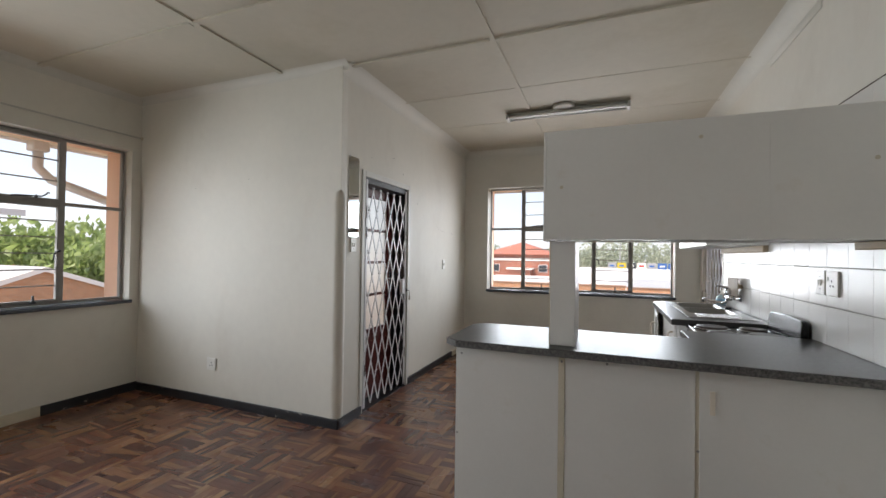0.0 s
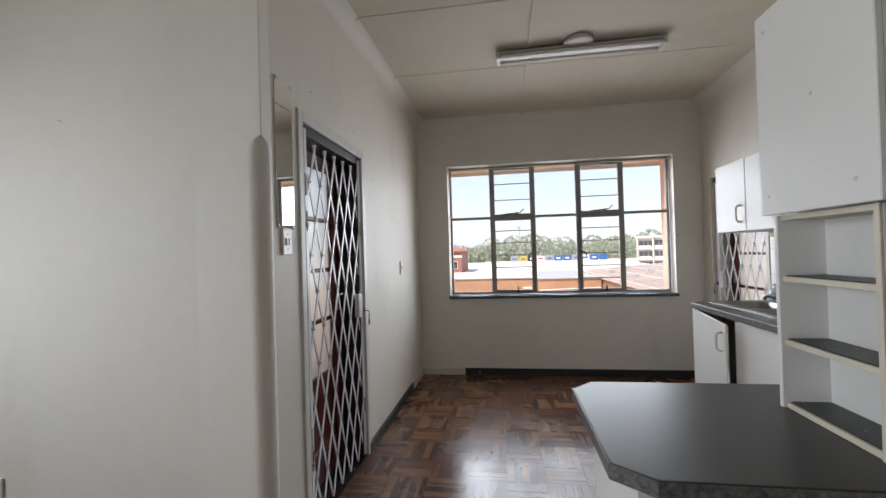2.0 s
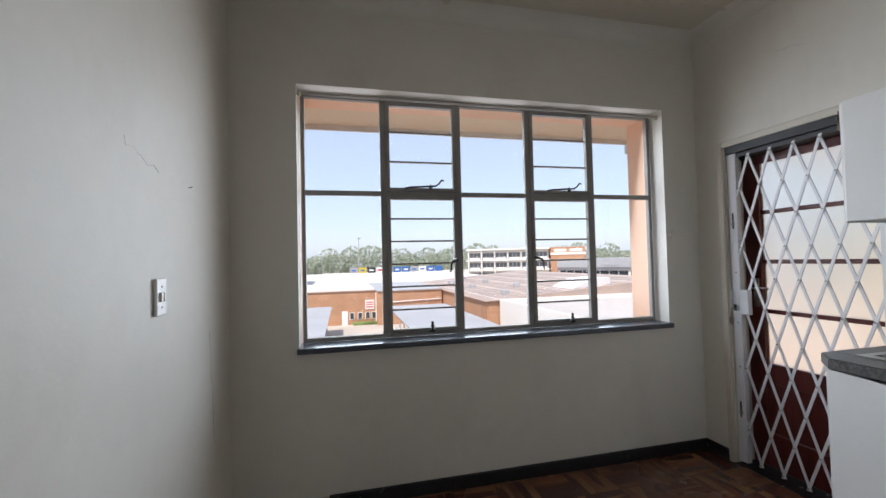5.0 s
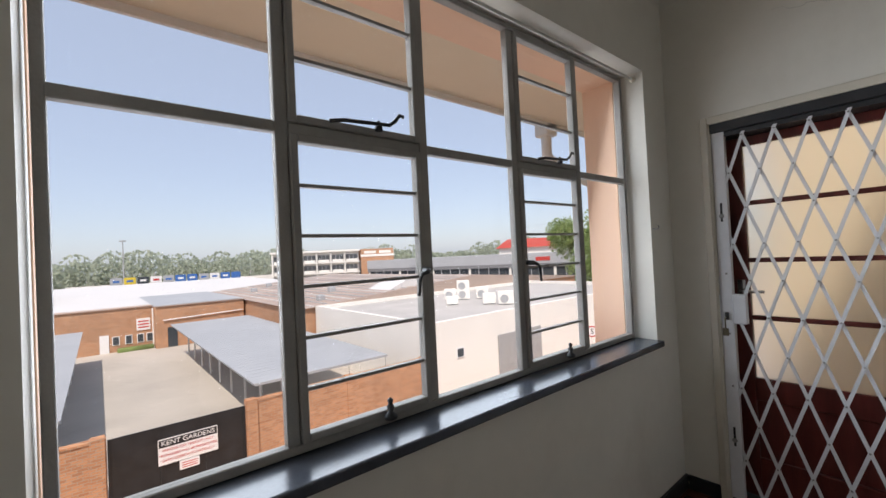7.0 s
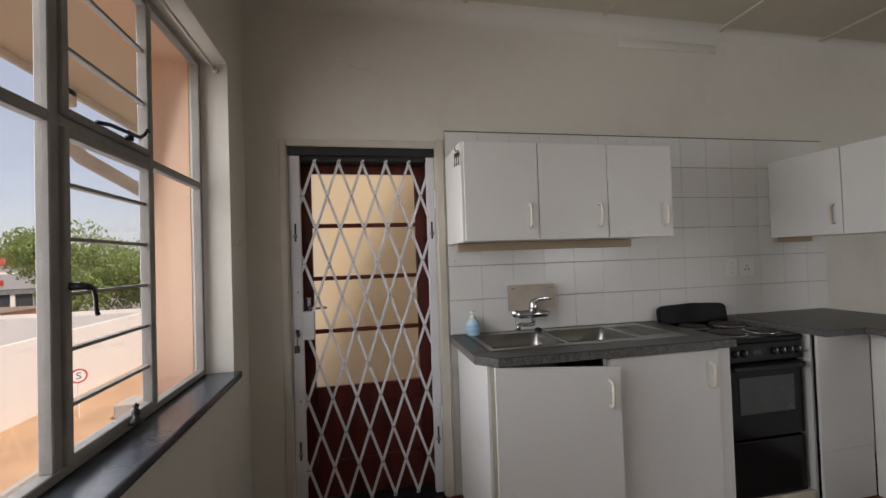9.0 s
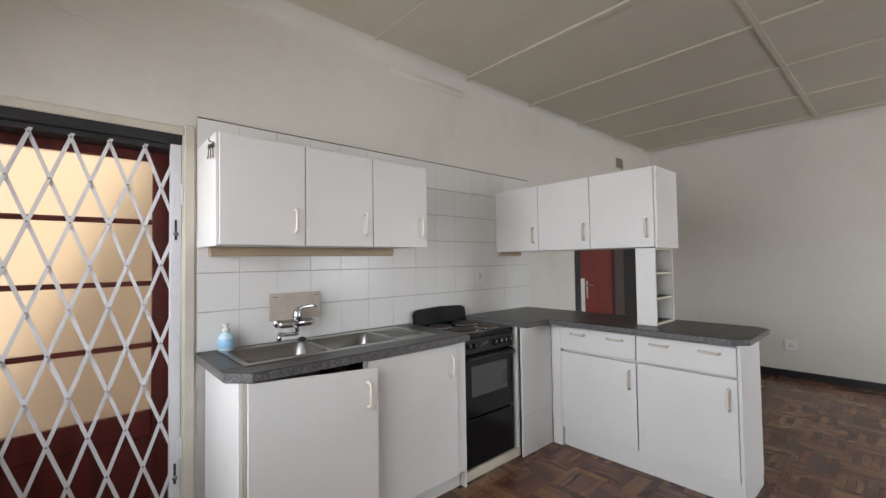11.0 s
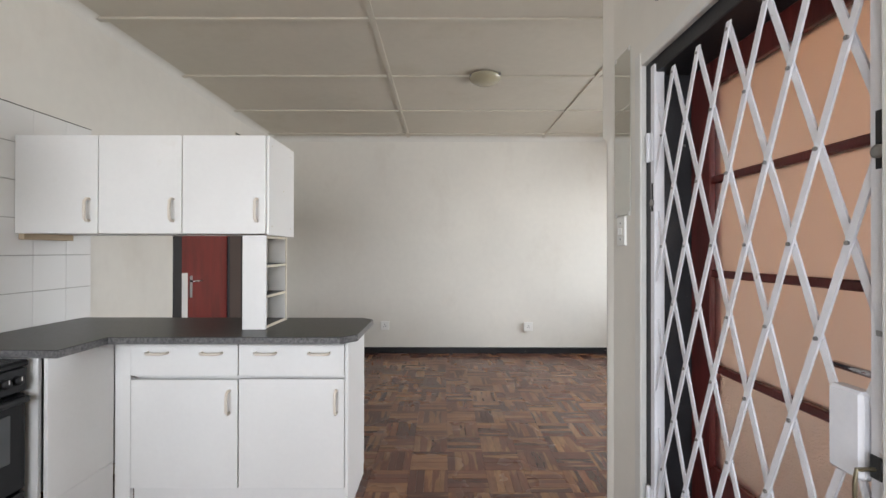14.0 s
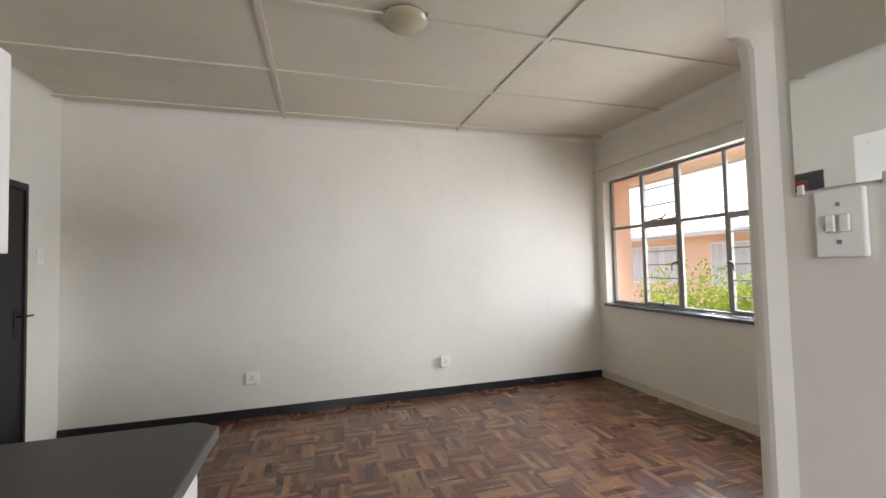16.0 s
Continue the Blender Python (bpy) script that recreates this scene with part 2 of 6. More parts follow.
def lathe(profile, n=24, m=None):
    """A turned shape: (radius, height) rows round the z axis."""
    bm = bmesh.new()
    rings = [[bm.verts.new((r * math.cos(2 * math.pi * i / n), r * math.sin(2 * math.pi * i / n), z)) for i in range(n)] for r, z in profile]
    for a, b in zip(rings, rings[1:]):
        for i in range(n):
            bm.faces.new((a[i], a[(i + 1) % n], b[(i + 1) % n], b[i]))
    bm.faces.new(rings[0][::-1])
    bm.faces.new(rings[-1])
    bmesh.ops.remove_doubles(bm, verts=bm.verts, dist=1e-5)
    bmesh.ops.recalc_face_normals(bm, faces=bm.faces)
    if m:
        bmesh.ops.transform(bm, matrix=m, verts=bm.verts)
    return bm


def tube(points, r, n=10):
    """A round bar along a line of points."""
    bm = bmesh.new()
    pts = [Vector(p) for p in points]
    rings = []
    side = None
    for i, p in enumerate(pts):
        d = (pts[min(i + 1, len(pts) - 1)] - pts[max(i - 1, 0)]).normalized()
        if side is None:
            side = d.cross(Vector((0, 0, 1)) if abs(d.z) < 0.9 else Vector((1, 0, 0))).normalized()
        side = (side - d * side.dot(d)).normalized()
        up = d.cross(side)
        rr = r[i] if isinstance(r, (list, tuple)) else r
        rings.append([bm.verts.new(p + (side * math.cos(a) + up * math.sin(a)) * rr) for a in (2 * math.pi * k / n for k in range(n))])
    for a, b in zip(rings, rings[1:]):
        for i in range(n):
            bm.faces.new((a[i], a[(i + 1) % n], b[(i + 1) % n], b[i]))
    bm.faces.new(rings[0][::-1])
    bm.faces.new(rings[-1])
    bmesh.ops.recalc_face_normals(bm, faces=bm.faces)
    return bm


def finish(name, bm, material, smooth=False):
    me = bpy.data.meshes.new(name)
    bm.to_mesh(me)
    bm.free()
    me.materials.append(material)
    if smooth:
        me.polygons.foreach_set("use_smooth", [True] * len(me.polygons))
    return me


def part(name, bm, material, parent=None, label="", smooth=False):
    """One mesh object, in world coordinates, under a thing or a part."""
    ob = new(name, bm if isinstance(bm, bpy.types.Mesh) else finish(name, bm, material, smooth))
    if parent is not None:
        ob.parent = parent
        if parent.type == "EMPTY":
            ob.matrix_parent_inverse = parent.matrix_basis.inverted()
    if label:
        ob["label"] = label
    return ob


def thing(name, at, label, category, group="", kind=""):
    ob = new(name)
    ob.empty_display_size = 0.1
    ob.matrix_basis = Matrix.Translation(at)
    return tagged(ob, label, category, group, kind)


def structure(name, bm, material, label, category="", smooth=False):
    return tagged(part(name, bm, material, smooth=smooth), label, category or name.split("_")[0], "", "structure")


def wall_with(u0, u1, z0, z1, openings, axis, a, b):
    """A wall along x or y from u0 to u1, between a and b across, with openings (u0, u1, z0, z1)."""
    bm = bmesh.new()

    def put(p, q, r, s):
        if q - p > 1e-4 and s - r > 1e-4:
            box(bm, p, q, a, b, r, s) if axis == "x" else box(bm, a, b, p, q, r, s)
    u = u0
    for p, q, r, s in sorted(openings):
        put(u, p, z0, z1)
        put(p, q, z0, r)
        put(p, q, s, z1)
        u = q
    put(u, u1, z0, z1)
    return bm


# ---- the flat: plan in metres ----
XR, YW, YB, XL, H = 3.01, 3.09, -3.64, -2.375, 2.87
OUTN, OUTW, OUTL, OUTR = YW + 0.33, -0.25, XL - 0.35, XR + 0.25
KW = (0.345, 2.74, 0.85, 2.342)
LW = (-3.50, -0.085, 0.86, 2.342)
D1 = (0.335, 1.19, 0.0, 2.05)
D2 = (2.03, 2.89, 0.0, 2.04)
RD = (-2.535, -1.61, 0.0, 2.08)
BD = (-3.24, -2.765, 0.0, 2.08)

structure("floor", B(XL - 0.3, XR + 0.2, YB - 0.2, YW + 0.3, -0.3, -0.012), mat("dark_parquet_joint", (0.03, 0.018, 0.012), 0.6), "dark bitumen bed under the wooden parquet blocks")
structure("wall_north", wall_with(-0.25, XR + 0.25, 0, H + 0.1, [KW], "x", YW, YW + 0.17), WALL, "off-white plastered kitchen wall under and over the wide window")
KO = (KW[0], KW[1], 0.70, KW[3])
structure("wall_north_outer", wall_with(-0.25, XR + 0.25, 0, H + 0.1, [KO], "x", YW + 0.1705, OUTN), WALL, "outer leaf of the kitchen wall round the window")
structure("wall_east", wall_with(YB - 0.2, YW, 0, H + 0.1, [D2, RD, BD], "y", XR, OUTR), WALL, "cream plastered long wall behind the kitchen units")
structure("wall_south", B(XL - 0.35, XR + 0.25, YB - 0.25, YB, 0, H + 0.1), WALL, "bare white plastered lounge wall with scuff marks")
structure("wall_lounge_west", wall_with(YB, 0.25, 0, H + 0.1, [LW], "y", OUTL, XL), WALL, "white plastered lounge wall round the wide steel window")
structure("wall_kitchen_west", wall_with(0.08, YW, 0, H + 0.1, [D1], "y", OUTW, 0.0), WALL, "white plastered wall with the trellis gate door")
RC, PR = 0.06, 0.012
bm = prism([(XL, 0.0), (-0.3, 0.0), (-0.3, 0.2), (XL, 0.2)], 0, H + 0.1)
structure("wall_partition", bm, WALL, "white plastered wall with a rounded lower corner")
rings = []
bm = bmesh.new()
for z, r in ((0.0, RC), (1.815, RC), (1.84, RC * 0.86), (1.858, RC * 0.55), (1.866, RC * 0.2), (1.87, 0.003), (H + 0.1, 0.003)):
    pts = [(-0.3, 0.08), (-0.3, 0.0)] + [(PR - r + r * math.sin(a), r - PR - r * math.cos(a)) for a in (math.pi / 2 * i / 8 for i in range(9))] + [(0.0, 0.08)]
    rings.append([bm.verts.new((x, y, z)) for x, y in pts])
for a, b in zip(rings, rings[1:]):
    for i in range(len(a)):
        bm.faces.new((a[i], a[(i + 1) % len(a)], b[(i + 1) % len(a)], b[i]))
bm.faces.new(rings[-1])
structure("wall_corner", bm, WALL, "white plaster corner rounded off up to head height")

# outer skins of painted plaster
structure("facade_north", wall_with(-0.31, XR + 0.26, -5.3, H + 0.2, [KO], "x", OUTN + 0.003, OUTN + 0.03), PEACH, "peach painted plaster of the house front")
structure("facade_west", wall_with(-14.0, 0.3, -5.3, H + 0.2, [(LW[0], LW[1], LW[2], LW[3])], "y", OUTL - 0.03, OUTL - 0.003), PEACH, "peach painted plaster of the side front")
structure("facade_landing", B(OUTL, OUTW, 0.203, 0.253, -0.2, H + 0.2), PEACH, "peach painted plaster wall beside the landing")
bm = bmesh.new()
for a, b in ((KW[0], KW[0] + 0.003), (KW[1] - 0.003, KW[1])):
    box(bm, a, b, YW + 0.171, OUTN + 0.03, KO[2], KW[3])
box(bm, KW[0], KW[1], YW + 0.165, OUTN + 0.03, KW[3] - 0.003, KW[3])
structure("reveal_north", bm, PEACH, "peach painted outer window reveal", "reveal")
bm = bmesh.new()
for a, b in ((LW[0], LW[0] + 0.003), (LW[1] - 0.003, LW[1])):
    box(bm, OUTL - 0.03, XL - 0.125, a, b, LW[2], LW[3])
box(bm, OUTL - 0.03, XL - 0.125, LW[0], LW[1], LW[3] - 0.003, LW[3])
structure("reveal_west", bm, PEACH, "peach painted outer window reveal", "reveal")
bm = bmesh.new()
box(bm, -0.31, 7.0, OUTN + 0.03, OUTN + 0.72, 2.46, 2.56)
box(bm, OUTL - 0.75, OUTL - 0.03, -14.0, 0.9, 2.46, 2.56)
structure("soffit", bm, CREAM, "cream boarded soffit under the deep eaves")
structure("roof_slab", prism([(OUTL - 0.8, -14), (OUTR + 0.05, -14), (OUTR + 0.05, OUTN + 0.8), (-0.3, OUTN + 0.8), (-0.3, 0.3), (OUTL - 0.8, 0.3)], H + 0.25, H + 0.4), mat("roof_sheet", (0.35, 0.33, 0.31), 0.6), "grey roof over the flat", "roof")
gut = thing("roof_gutter", (1.5, OUTN + 0.78, 2.42), "white painted eaves gutter along the soffit edge", "gutter")
bm = bmesh.new()
box(bm, -0.35, 7.05, OUTN + 0.72, OUTN + 0.74, 2.42, 2.62)
box(bm, -0.35, 7.05, OUTN + 0.74, OUTN + 0.84, 2.47, 2.60, 0.02)
part("fascia", bm, mat("white_gutter_paint", (0.70, 0.68, 0.64), 0.5), gut)
bm = B(OUTL - 0.84, OUTL - 0.75, -14, 0.9, 2.44, 2.60, 0.02)
part("side_gutter", bm, MATS["white_gutter_paint"], gut)
for px, py, wx, wy in ((3.42, OUTN + 0.79, 4.35, OUTN + 0.5), (OUTL - 0.72, -0.33, OUTL - 0.1, 0.12)):
    dp = thing("downpipe", (wx, wy, -5.3), "white painted rainwater downpipe with a swan neck", "downpipe")
    part("pipe", tube([(px, py, 2.48), (px, py, 2.2), (px + (wx - px) * 0.15, py + (wy - py) * 0.15, 2.08), (px + (wx - px) * 0.9, py + (wy - py) * 0.9, 1.85), (wx, wy, 1.72), (wx, wy, -5.3)], 0.045, 12), MATS["white_gutter_paint"], dp, smooth=True)
    part("hopper", B(px - 0.07, px + 0.07, py - 0.07, py + 0.07, 2.36, 2.47, 0.015), MATS["white_gutter_paint"], dp)

# ceiling with cover strips, and cornice
bm = B(XL - 0.2, XR + 0.2, YB - 0.2, YW + 0.2, H, H + 0.12)
for y in (0.06, -0.82, -1.70, -2.58, -3.45):
    for a, b in ((XL, -0.61), (-0.57, 1.18), (1.22, XR)):
        if y > 0 and a < 0:
            a = max(a, 0.02)
        if b > a:
            box(bm, a, b, y - 0.02, y + 0.02, H - 0.014, H)
for x, y0 in ((-0.59, -0.01), (1.20, YW)):
    box(bm, x - 0.018, x + 0.018, YB, y0, H - 0.010, H)
for y in (0.95, 1.85, 2.75):
    box(bm, 0.0, XR, y - 0.012, y + 0.012, H - 0.003, H)
structure("ceiling", bm, CEIL, "yellowed white ceiling boards with painted cover strips")


def cornice_run(bm, p, q, nx, ny, r=0.06):
    """A concave moulding from p to q along a wall whose inner side is (nx, ny)."""
    prof = [(r - r * math.cos(a), -r + r * math.sin(a)) for a in (math.pi / 2 * i / 8 for i in range(9))]
    rows = [[bm.verts.new((x + nx * d, y + ny * d, H + e)) for d, e in prof] for x, y in (p, q)]
    for i in range(len(prof) - 1):
        f = bm.faces.new((rows[0][i], rows[0][i + 1], rows[1][i + 1], rows[1][i]))
        f.normal_update()
        if f.normal.z > 0:
            f.normal_flip()


bm = bmesh.new()
for p, q, nx, ny in (((XL, YB), (XR, YB), 0, 1), ((XR, YB), (XR, 0.06), -1, 0), ((XR, 0.06), (XR, YW), -1, 0), ((0, YW), (XR, YW), 0, -1), ((0, 0), (0, YW), 1, 0), ((XL, 0), (0.06, 0), 0, -1), ((XL, YB), (XL, 0), 1, 0)):
    cornice_run(bm, p, q, nx, ny, 0.1 if q[1] == YW else 0.06)
box(bm, XR - 0.008, XR - 0.0005, 0.06, 0.80, H - 0.150, H - 0.092, 0.002, 1)
structure("cornice", bm, CORNICE, "plain white coved plaster cornice", smooth=True)

# skirtings
bm = bmesh.new()
T = 0.018
box(bm, XL + T, 0.0 + T, -T, 0.0, -0.008, 0.075, 0.006)
box(bm, XL, XL + T, -0.75, 0.0, -0.008, 0.08, 0.006)
box(bm, 0.0, T, -T + 0.001, D1[0] - 0.01, -0.008, 0.074, 0.006)
box(bm, 0.0, T, D1[1] + 0.02, 2.55, -0.008, 0.072, 0.006)
box(bm, 0.49, XR, YW - T, YW, -0.008, 0.075, 0.006)
box(bm, XR - T, XR, 2.91, YW - T, -0.008, 0.075, 0.006)
box(bm, XL, XR, YB, YB + T, -0.008, 0.08, 0.006)
structure("baseboard_black", bm, SKIRT, "black painted wooden skirting, chipped along the top", "baseboard")
bm = bmesh.new()
box(bm, 0.0, 0.49, YW - T, YW, -0.008, 0.068, 0.006)
box(bm, 0.0, T, 2.55, YW - T, -0.008, 0.066, 0.006)
box(bm, XL, XL + T, YB + T, -0.751, -0.008, 0.085, 0.006)
structure("baseboard_cream", bm, SKIRTW, "cream painted wooden skirting without black paint", "baseboard")


# ---- steel windows ----
def steel_window(name, u0, u1, z0, z1, zt, bays, barred, topbar, P, label):
    """A steel casement window of equal bays in a plane. P(u, d, z): d is the depth, outwards."""
    w = thing(name, P((u0 + u1) / 2, 0, z0), label, "window", "", "structure")

    def bar(ua, ub, za, zb, d0, d1, nm="window_frame", parent=w, material=FRAMEP, bevel=0.003):
        a, b = P(ua, d0, za), P(ub, d1, zb)
        return part(nm, B(a[0], b[0], a[1], b[1], a[2], b[2], bevel=bevel, seg=1), material, parent)
    step = (u1 - u0) / bays
    for ua, ub, za, zb in ((u0, u0 + 0.022, z0, z1), (u1 - 0.022, u1, z0, z1), (u0 + 0.022, u1 - 0.022, z0, z0 + 0.025), (u0 + 0.022, u1 - 0.022, z1 - 0.022, z1)):
        bar(ua, ub, za, zb, 0, 0.035)
    for i in range(1, bays):
        u = u0 + i * step
        bar(u - 0.017, u + 0.017, z0 + 0.025, z1 - 0.022, 0.002, 0.034, "mullion")
    for i in range(bays):
        a, b = u0 + i * step + 0.018, u0 + (i + 1) * step - 0.018
        bar(a, b, zt - 0.015, zt + 0.015, 0.003, 0.033, "transom")
        for za, zb, n, on in ((z0 + 0.025, zt - 0.015, 5, i in barred), (zt + 0.015, z1 - 0.022, 2, i in topbar)):
            if not on:
                pane = bar(a, b, za, zb, 0.017, 0.020, "pane", w, CLEAR, 0)
                pane.visible_shadow = False
                continue
            s = bar(a, a + 0.022, za, zb, -0.008, 0.026, "sash")
            bar(b - 0.022, b, za, zb, -0.008, 0.026, "stile", s)
            bar(a + 0.022, b - 0.022, za, za + 0.022, -0.008, 0.026, "rail", s)
            bar(a + 0.022, b - 0.022, zb - 0.022, zb, -0.008, 0.026, "rail", s)
            for k in range(1, n + 1):
                z = za + (zb - za) * k / (n + 1)
                bar(a + 0.022, b - 0.022, z - 0.005, z + 0.005, 0.002, 0.022, "glazing_bar", s, bevel=0.001)
            for k in range(n + 1):
                z, y = za + (zb - za) * k / (n + 1) + 0.005, za + (zb - za) * (k + 1) / (n + 1) - 0.005
                pane = bar(a + 0.022, b - 0.022, max(z, za + 0.022), min(y, zb - 0.022), 0.010, 0.013, "pane", s, CLEAR, 0)
                pane.visible_shadow = False
            mid = (a + b) / 2
            if n == 2:
                st = part("casement_stay", tube([P(mid - 0.11, -0.02, za + 0.016), P(mid - 0.07, -0.03, za + 0.022), P(mid + 0.08, -0.035, za + 0.030), P(mid + 0.10, -0.04, za + 0.045), P(mid + 0.115, -0.04, za + 0.065), P(mid + 0.13, -0.04, za + 0.062)], 0.006, 8), DARKF, s, "black iron casement stay", True)
                q = P(mid + 0.05, -0.02, za + 0.012)
                part("stay_pin", lathe([(0.012, 0), (0.012, 0.012), (0.005, 0.014), (0.005, 0.03)], 12, pose(*q)), DARKF, s, "", True)
            else:
                g, e = (1, a) if i % 4 == 3 else (-1, b)
                zq = (za + zb) / 2 + 0.02
                part("casement_handle", tube([P(e + g * 0.012, -0.010, zq), P(e + g * 0.014, -0.034, zq), P(e + g * 0.024, -0.044, zq - 0.004), P(e + g * 0.045, -0.042, zq - 0.010), P(e + g * 0.055, -0.040, zq - 0.030), P(e + g * 0.058, -0.040, zq - 0.066), P(e + g * 0.063, -0.040, zq - 0.078)], [0.011, 0.010, 0.008, 0.006, 0.0055, 0.005, 0.006], 8), DARKF, s, "black iron casement handle", True)
                q = P(mid + 0.04, -0.03, za + 0.002)
                part("peg_stay", lathe([(0.02, 0), (0.02, 0.01), (0.007, 0.02), (0.012, 0.035), (0.006, 0.045), (0.010, 0.055), (0.002, 0.062)], 12, pose(*q)), DARKF, s, "black iron peg stay", True)
    return w


KZ, LZ = KW[2] + 0.035, LW[2] + 0.035
steel_window("window_1", KW[0] + 0.01, KW[1] - 0.01, KZ, KW[3] - 0.004, 1.755, 5, (1, 3), (1, 3), lambda u, d, z: (u, YW + 0.115 + d, z), "grey painted steel kitchen window with narrow horizontal bars")
steel_window("window_2", LW[0] + 0.01, LW[1] - 0.01, LZ, LW[3] - 0.004, 1.765, 7, (1, 3, 5), (1, 5), lambda u, d, z: (XL - 0.10 - d, u, z), "grey painted steel lounge window with narrow horizontal bars")
structure("sill_kitchen", B(KW[0] - 0.01, KW[1] + 0.01, YW - 0.035, YW + 0.16, KW[2], KW[2] + 0.032, 0.006), SILL, "dark slate window sill, worn and glossy", "sill")
structure("sill_lounge", B(XL - 0.14, XL + 0.035, LW[0] - 0.01, LW[1] + 0.01, LW[2], LW[2] + 0.032, 0.006), SILL, "dark slate window sill, worn and glossy", "sill")
bm = prism([(YW + 0.171, KO[2]), (OUTN + 0.06, KO[2]), (OUTN + 0.06, KO[2] + 0.03), (YW + 0.171, KW[2] + 0.015)], KW[0] + 0.004, KW[1] - 0.004)
bmesh.ops.transform(bm, matrix=Matrix(((0, 0, 1, 0), (1, 0, 0, 0), (0, 1, 0, 0), (0, 0, 0, 1))), verts=bm.verts)
bmesh.ops.recalc_face_normals(bm, faces=bm.faces)
structure("outer_sill_north", bm, mat("outer_sill_brick", (0.40, 0.19, 0.12), 0.8, var=0.15, scale=10), "sloping brown outer window sill", "sill")
structure("outer_sill_west", B(OUTL - 0.06, XL - 0.14, LW[0], LW[1], LW[2] - 0.02, LW[2] + 0.018), MATS["outer_sill_brick"], "brown outer window sill", "sill")


def curtain_rod(a, b, label, n):
    r = thing("curtain_rod", a, label, "curtain rod")
    part("rod", tube([a, b], 0.007, 8), BATTEN, r, smooth=True)
    for e in (a, b):
        d = (Vector(b) - Vector(a)).normalized()
        part("end_knob", lathe([(0.004, -0.012), (0.015, -0.006), (0.016, 0.006), (0.004, 0.012)], 12, pose(*e, *n)), MELAEDGE, r, smooth=True)


curtain_rod((KW[0] + 0.012, YW + 0.05, KW[3] - 0.035), (KW[1] - 0.012, YW + 0.05, KW[3] - 0.035), "thin cream curtain rod inside the window reveal", (0, 90, 0))
curtain_rod((XL + 0.03, YB + 0.03, 2.475), (XL + 0.03, -0.02, 2.475), "thin white curtain wire above the lounge window", (90, 0, 0))


# ---- doors with trellis gates ----
def glazed_door(name, P, u0, u1, ztop, u_handle, bottom_glass, label):
    """A panelled door with four stacked panes. P(u, d, z) with d outwards from the inner face of the leaf."""
    d = thing(name, P((u0 + u1) / 2, 0.02, 0.01), label, "door", "", "structure")

    def bar(ua, ub, za, zb, d0, d1, nm, parent=d, material=REDWOOD, bevel=0.004, lab=""):
        a, b = P(ua, d0, za), P(ub, d1, zb)
        return part(nm, B(a[0], b[0], a[1], b[1], a[2], b[2], bevel=bevel, seg=1), material, parent, lab)
    s = 0.105
    bar(u0, u0 + s, 0.01, ztop, 0, 0.042, "stile")
    bar(u1 - s, u1, 0.01, ztop, 0, 0.042, "stile")
    bar(u0 + s, u1 - s, 1.905, ztop, 0, 0.042, "top_rail")
    bar(u0 + s, u1 - s, 0.01, 0.22, 0, 0.042, "bottom_rail")
    bar(u0 + s, u1 - s, 0.53, 0.65, 0, 0.042, "lock_rail")
    bar(u0 + s, u1 - s, 0.22, 0.53, 0.012, 0.03, "door_panel")
    for z in (0.975, 1.285, 1.595):
        bar(u0 + s, u1 - s, z - 0.012, z + 0.012, 0.002, 0.04, "glazing_bar")
    zs = (0.65, 0.963, 0.987, 1.273, 1.297, 1.583, 1.607, 1.905)
    for i in range(4):
        p = bar(u0 + s, u1 - s, zs[2 * i], zs[2 * i + 1], 0.018, 0.022, "pane", d, bottom_glass if i == 0 else FROST, 0)
        p.visible_shadow = False
    g = 1 if u_handle > (u0 + u1) / 2 else -1
    pl = bar(u_handle - 0.018, u_handle + 0.018, 1.0, 1.18, -0.006, 0.0, "handle_plate", d, CHROME, 0.002)
    part("handle", tube([P(u_handle, -0.004, 1.12), P(u_handle, -0.05, 1.12), P(u_handle - g * 0.015, -0.055, 1.12), P(u_handle - g * 0.11, -0.05, 1.12)], 0.008, 8), CHROME, pl, "steel lever handle", True)
    return d


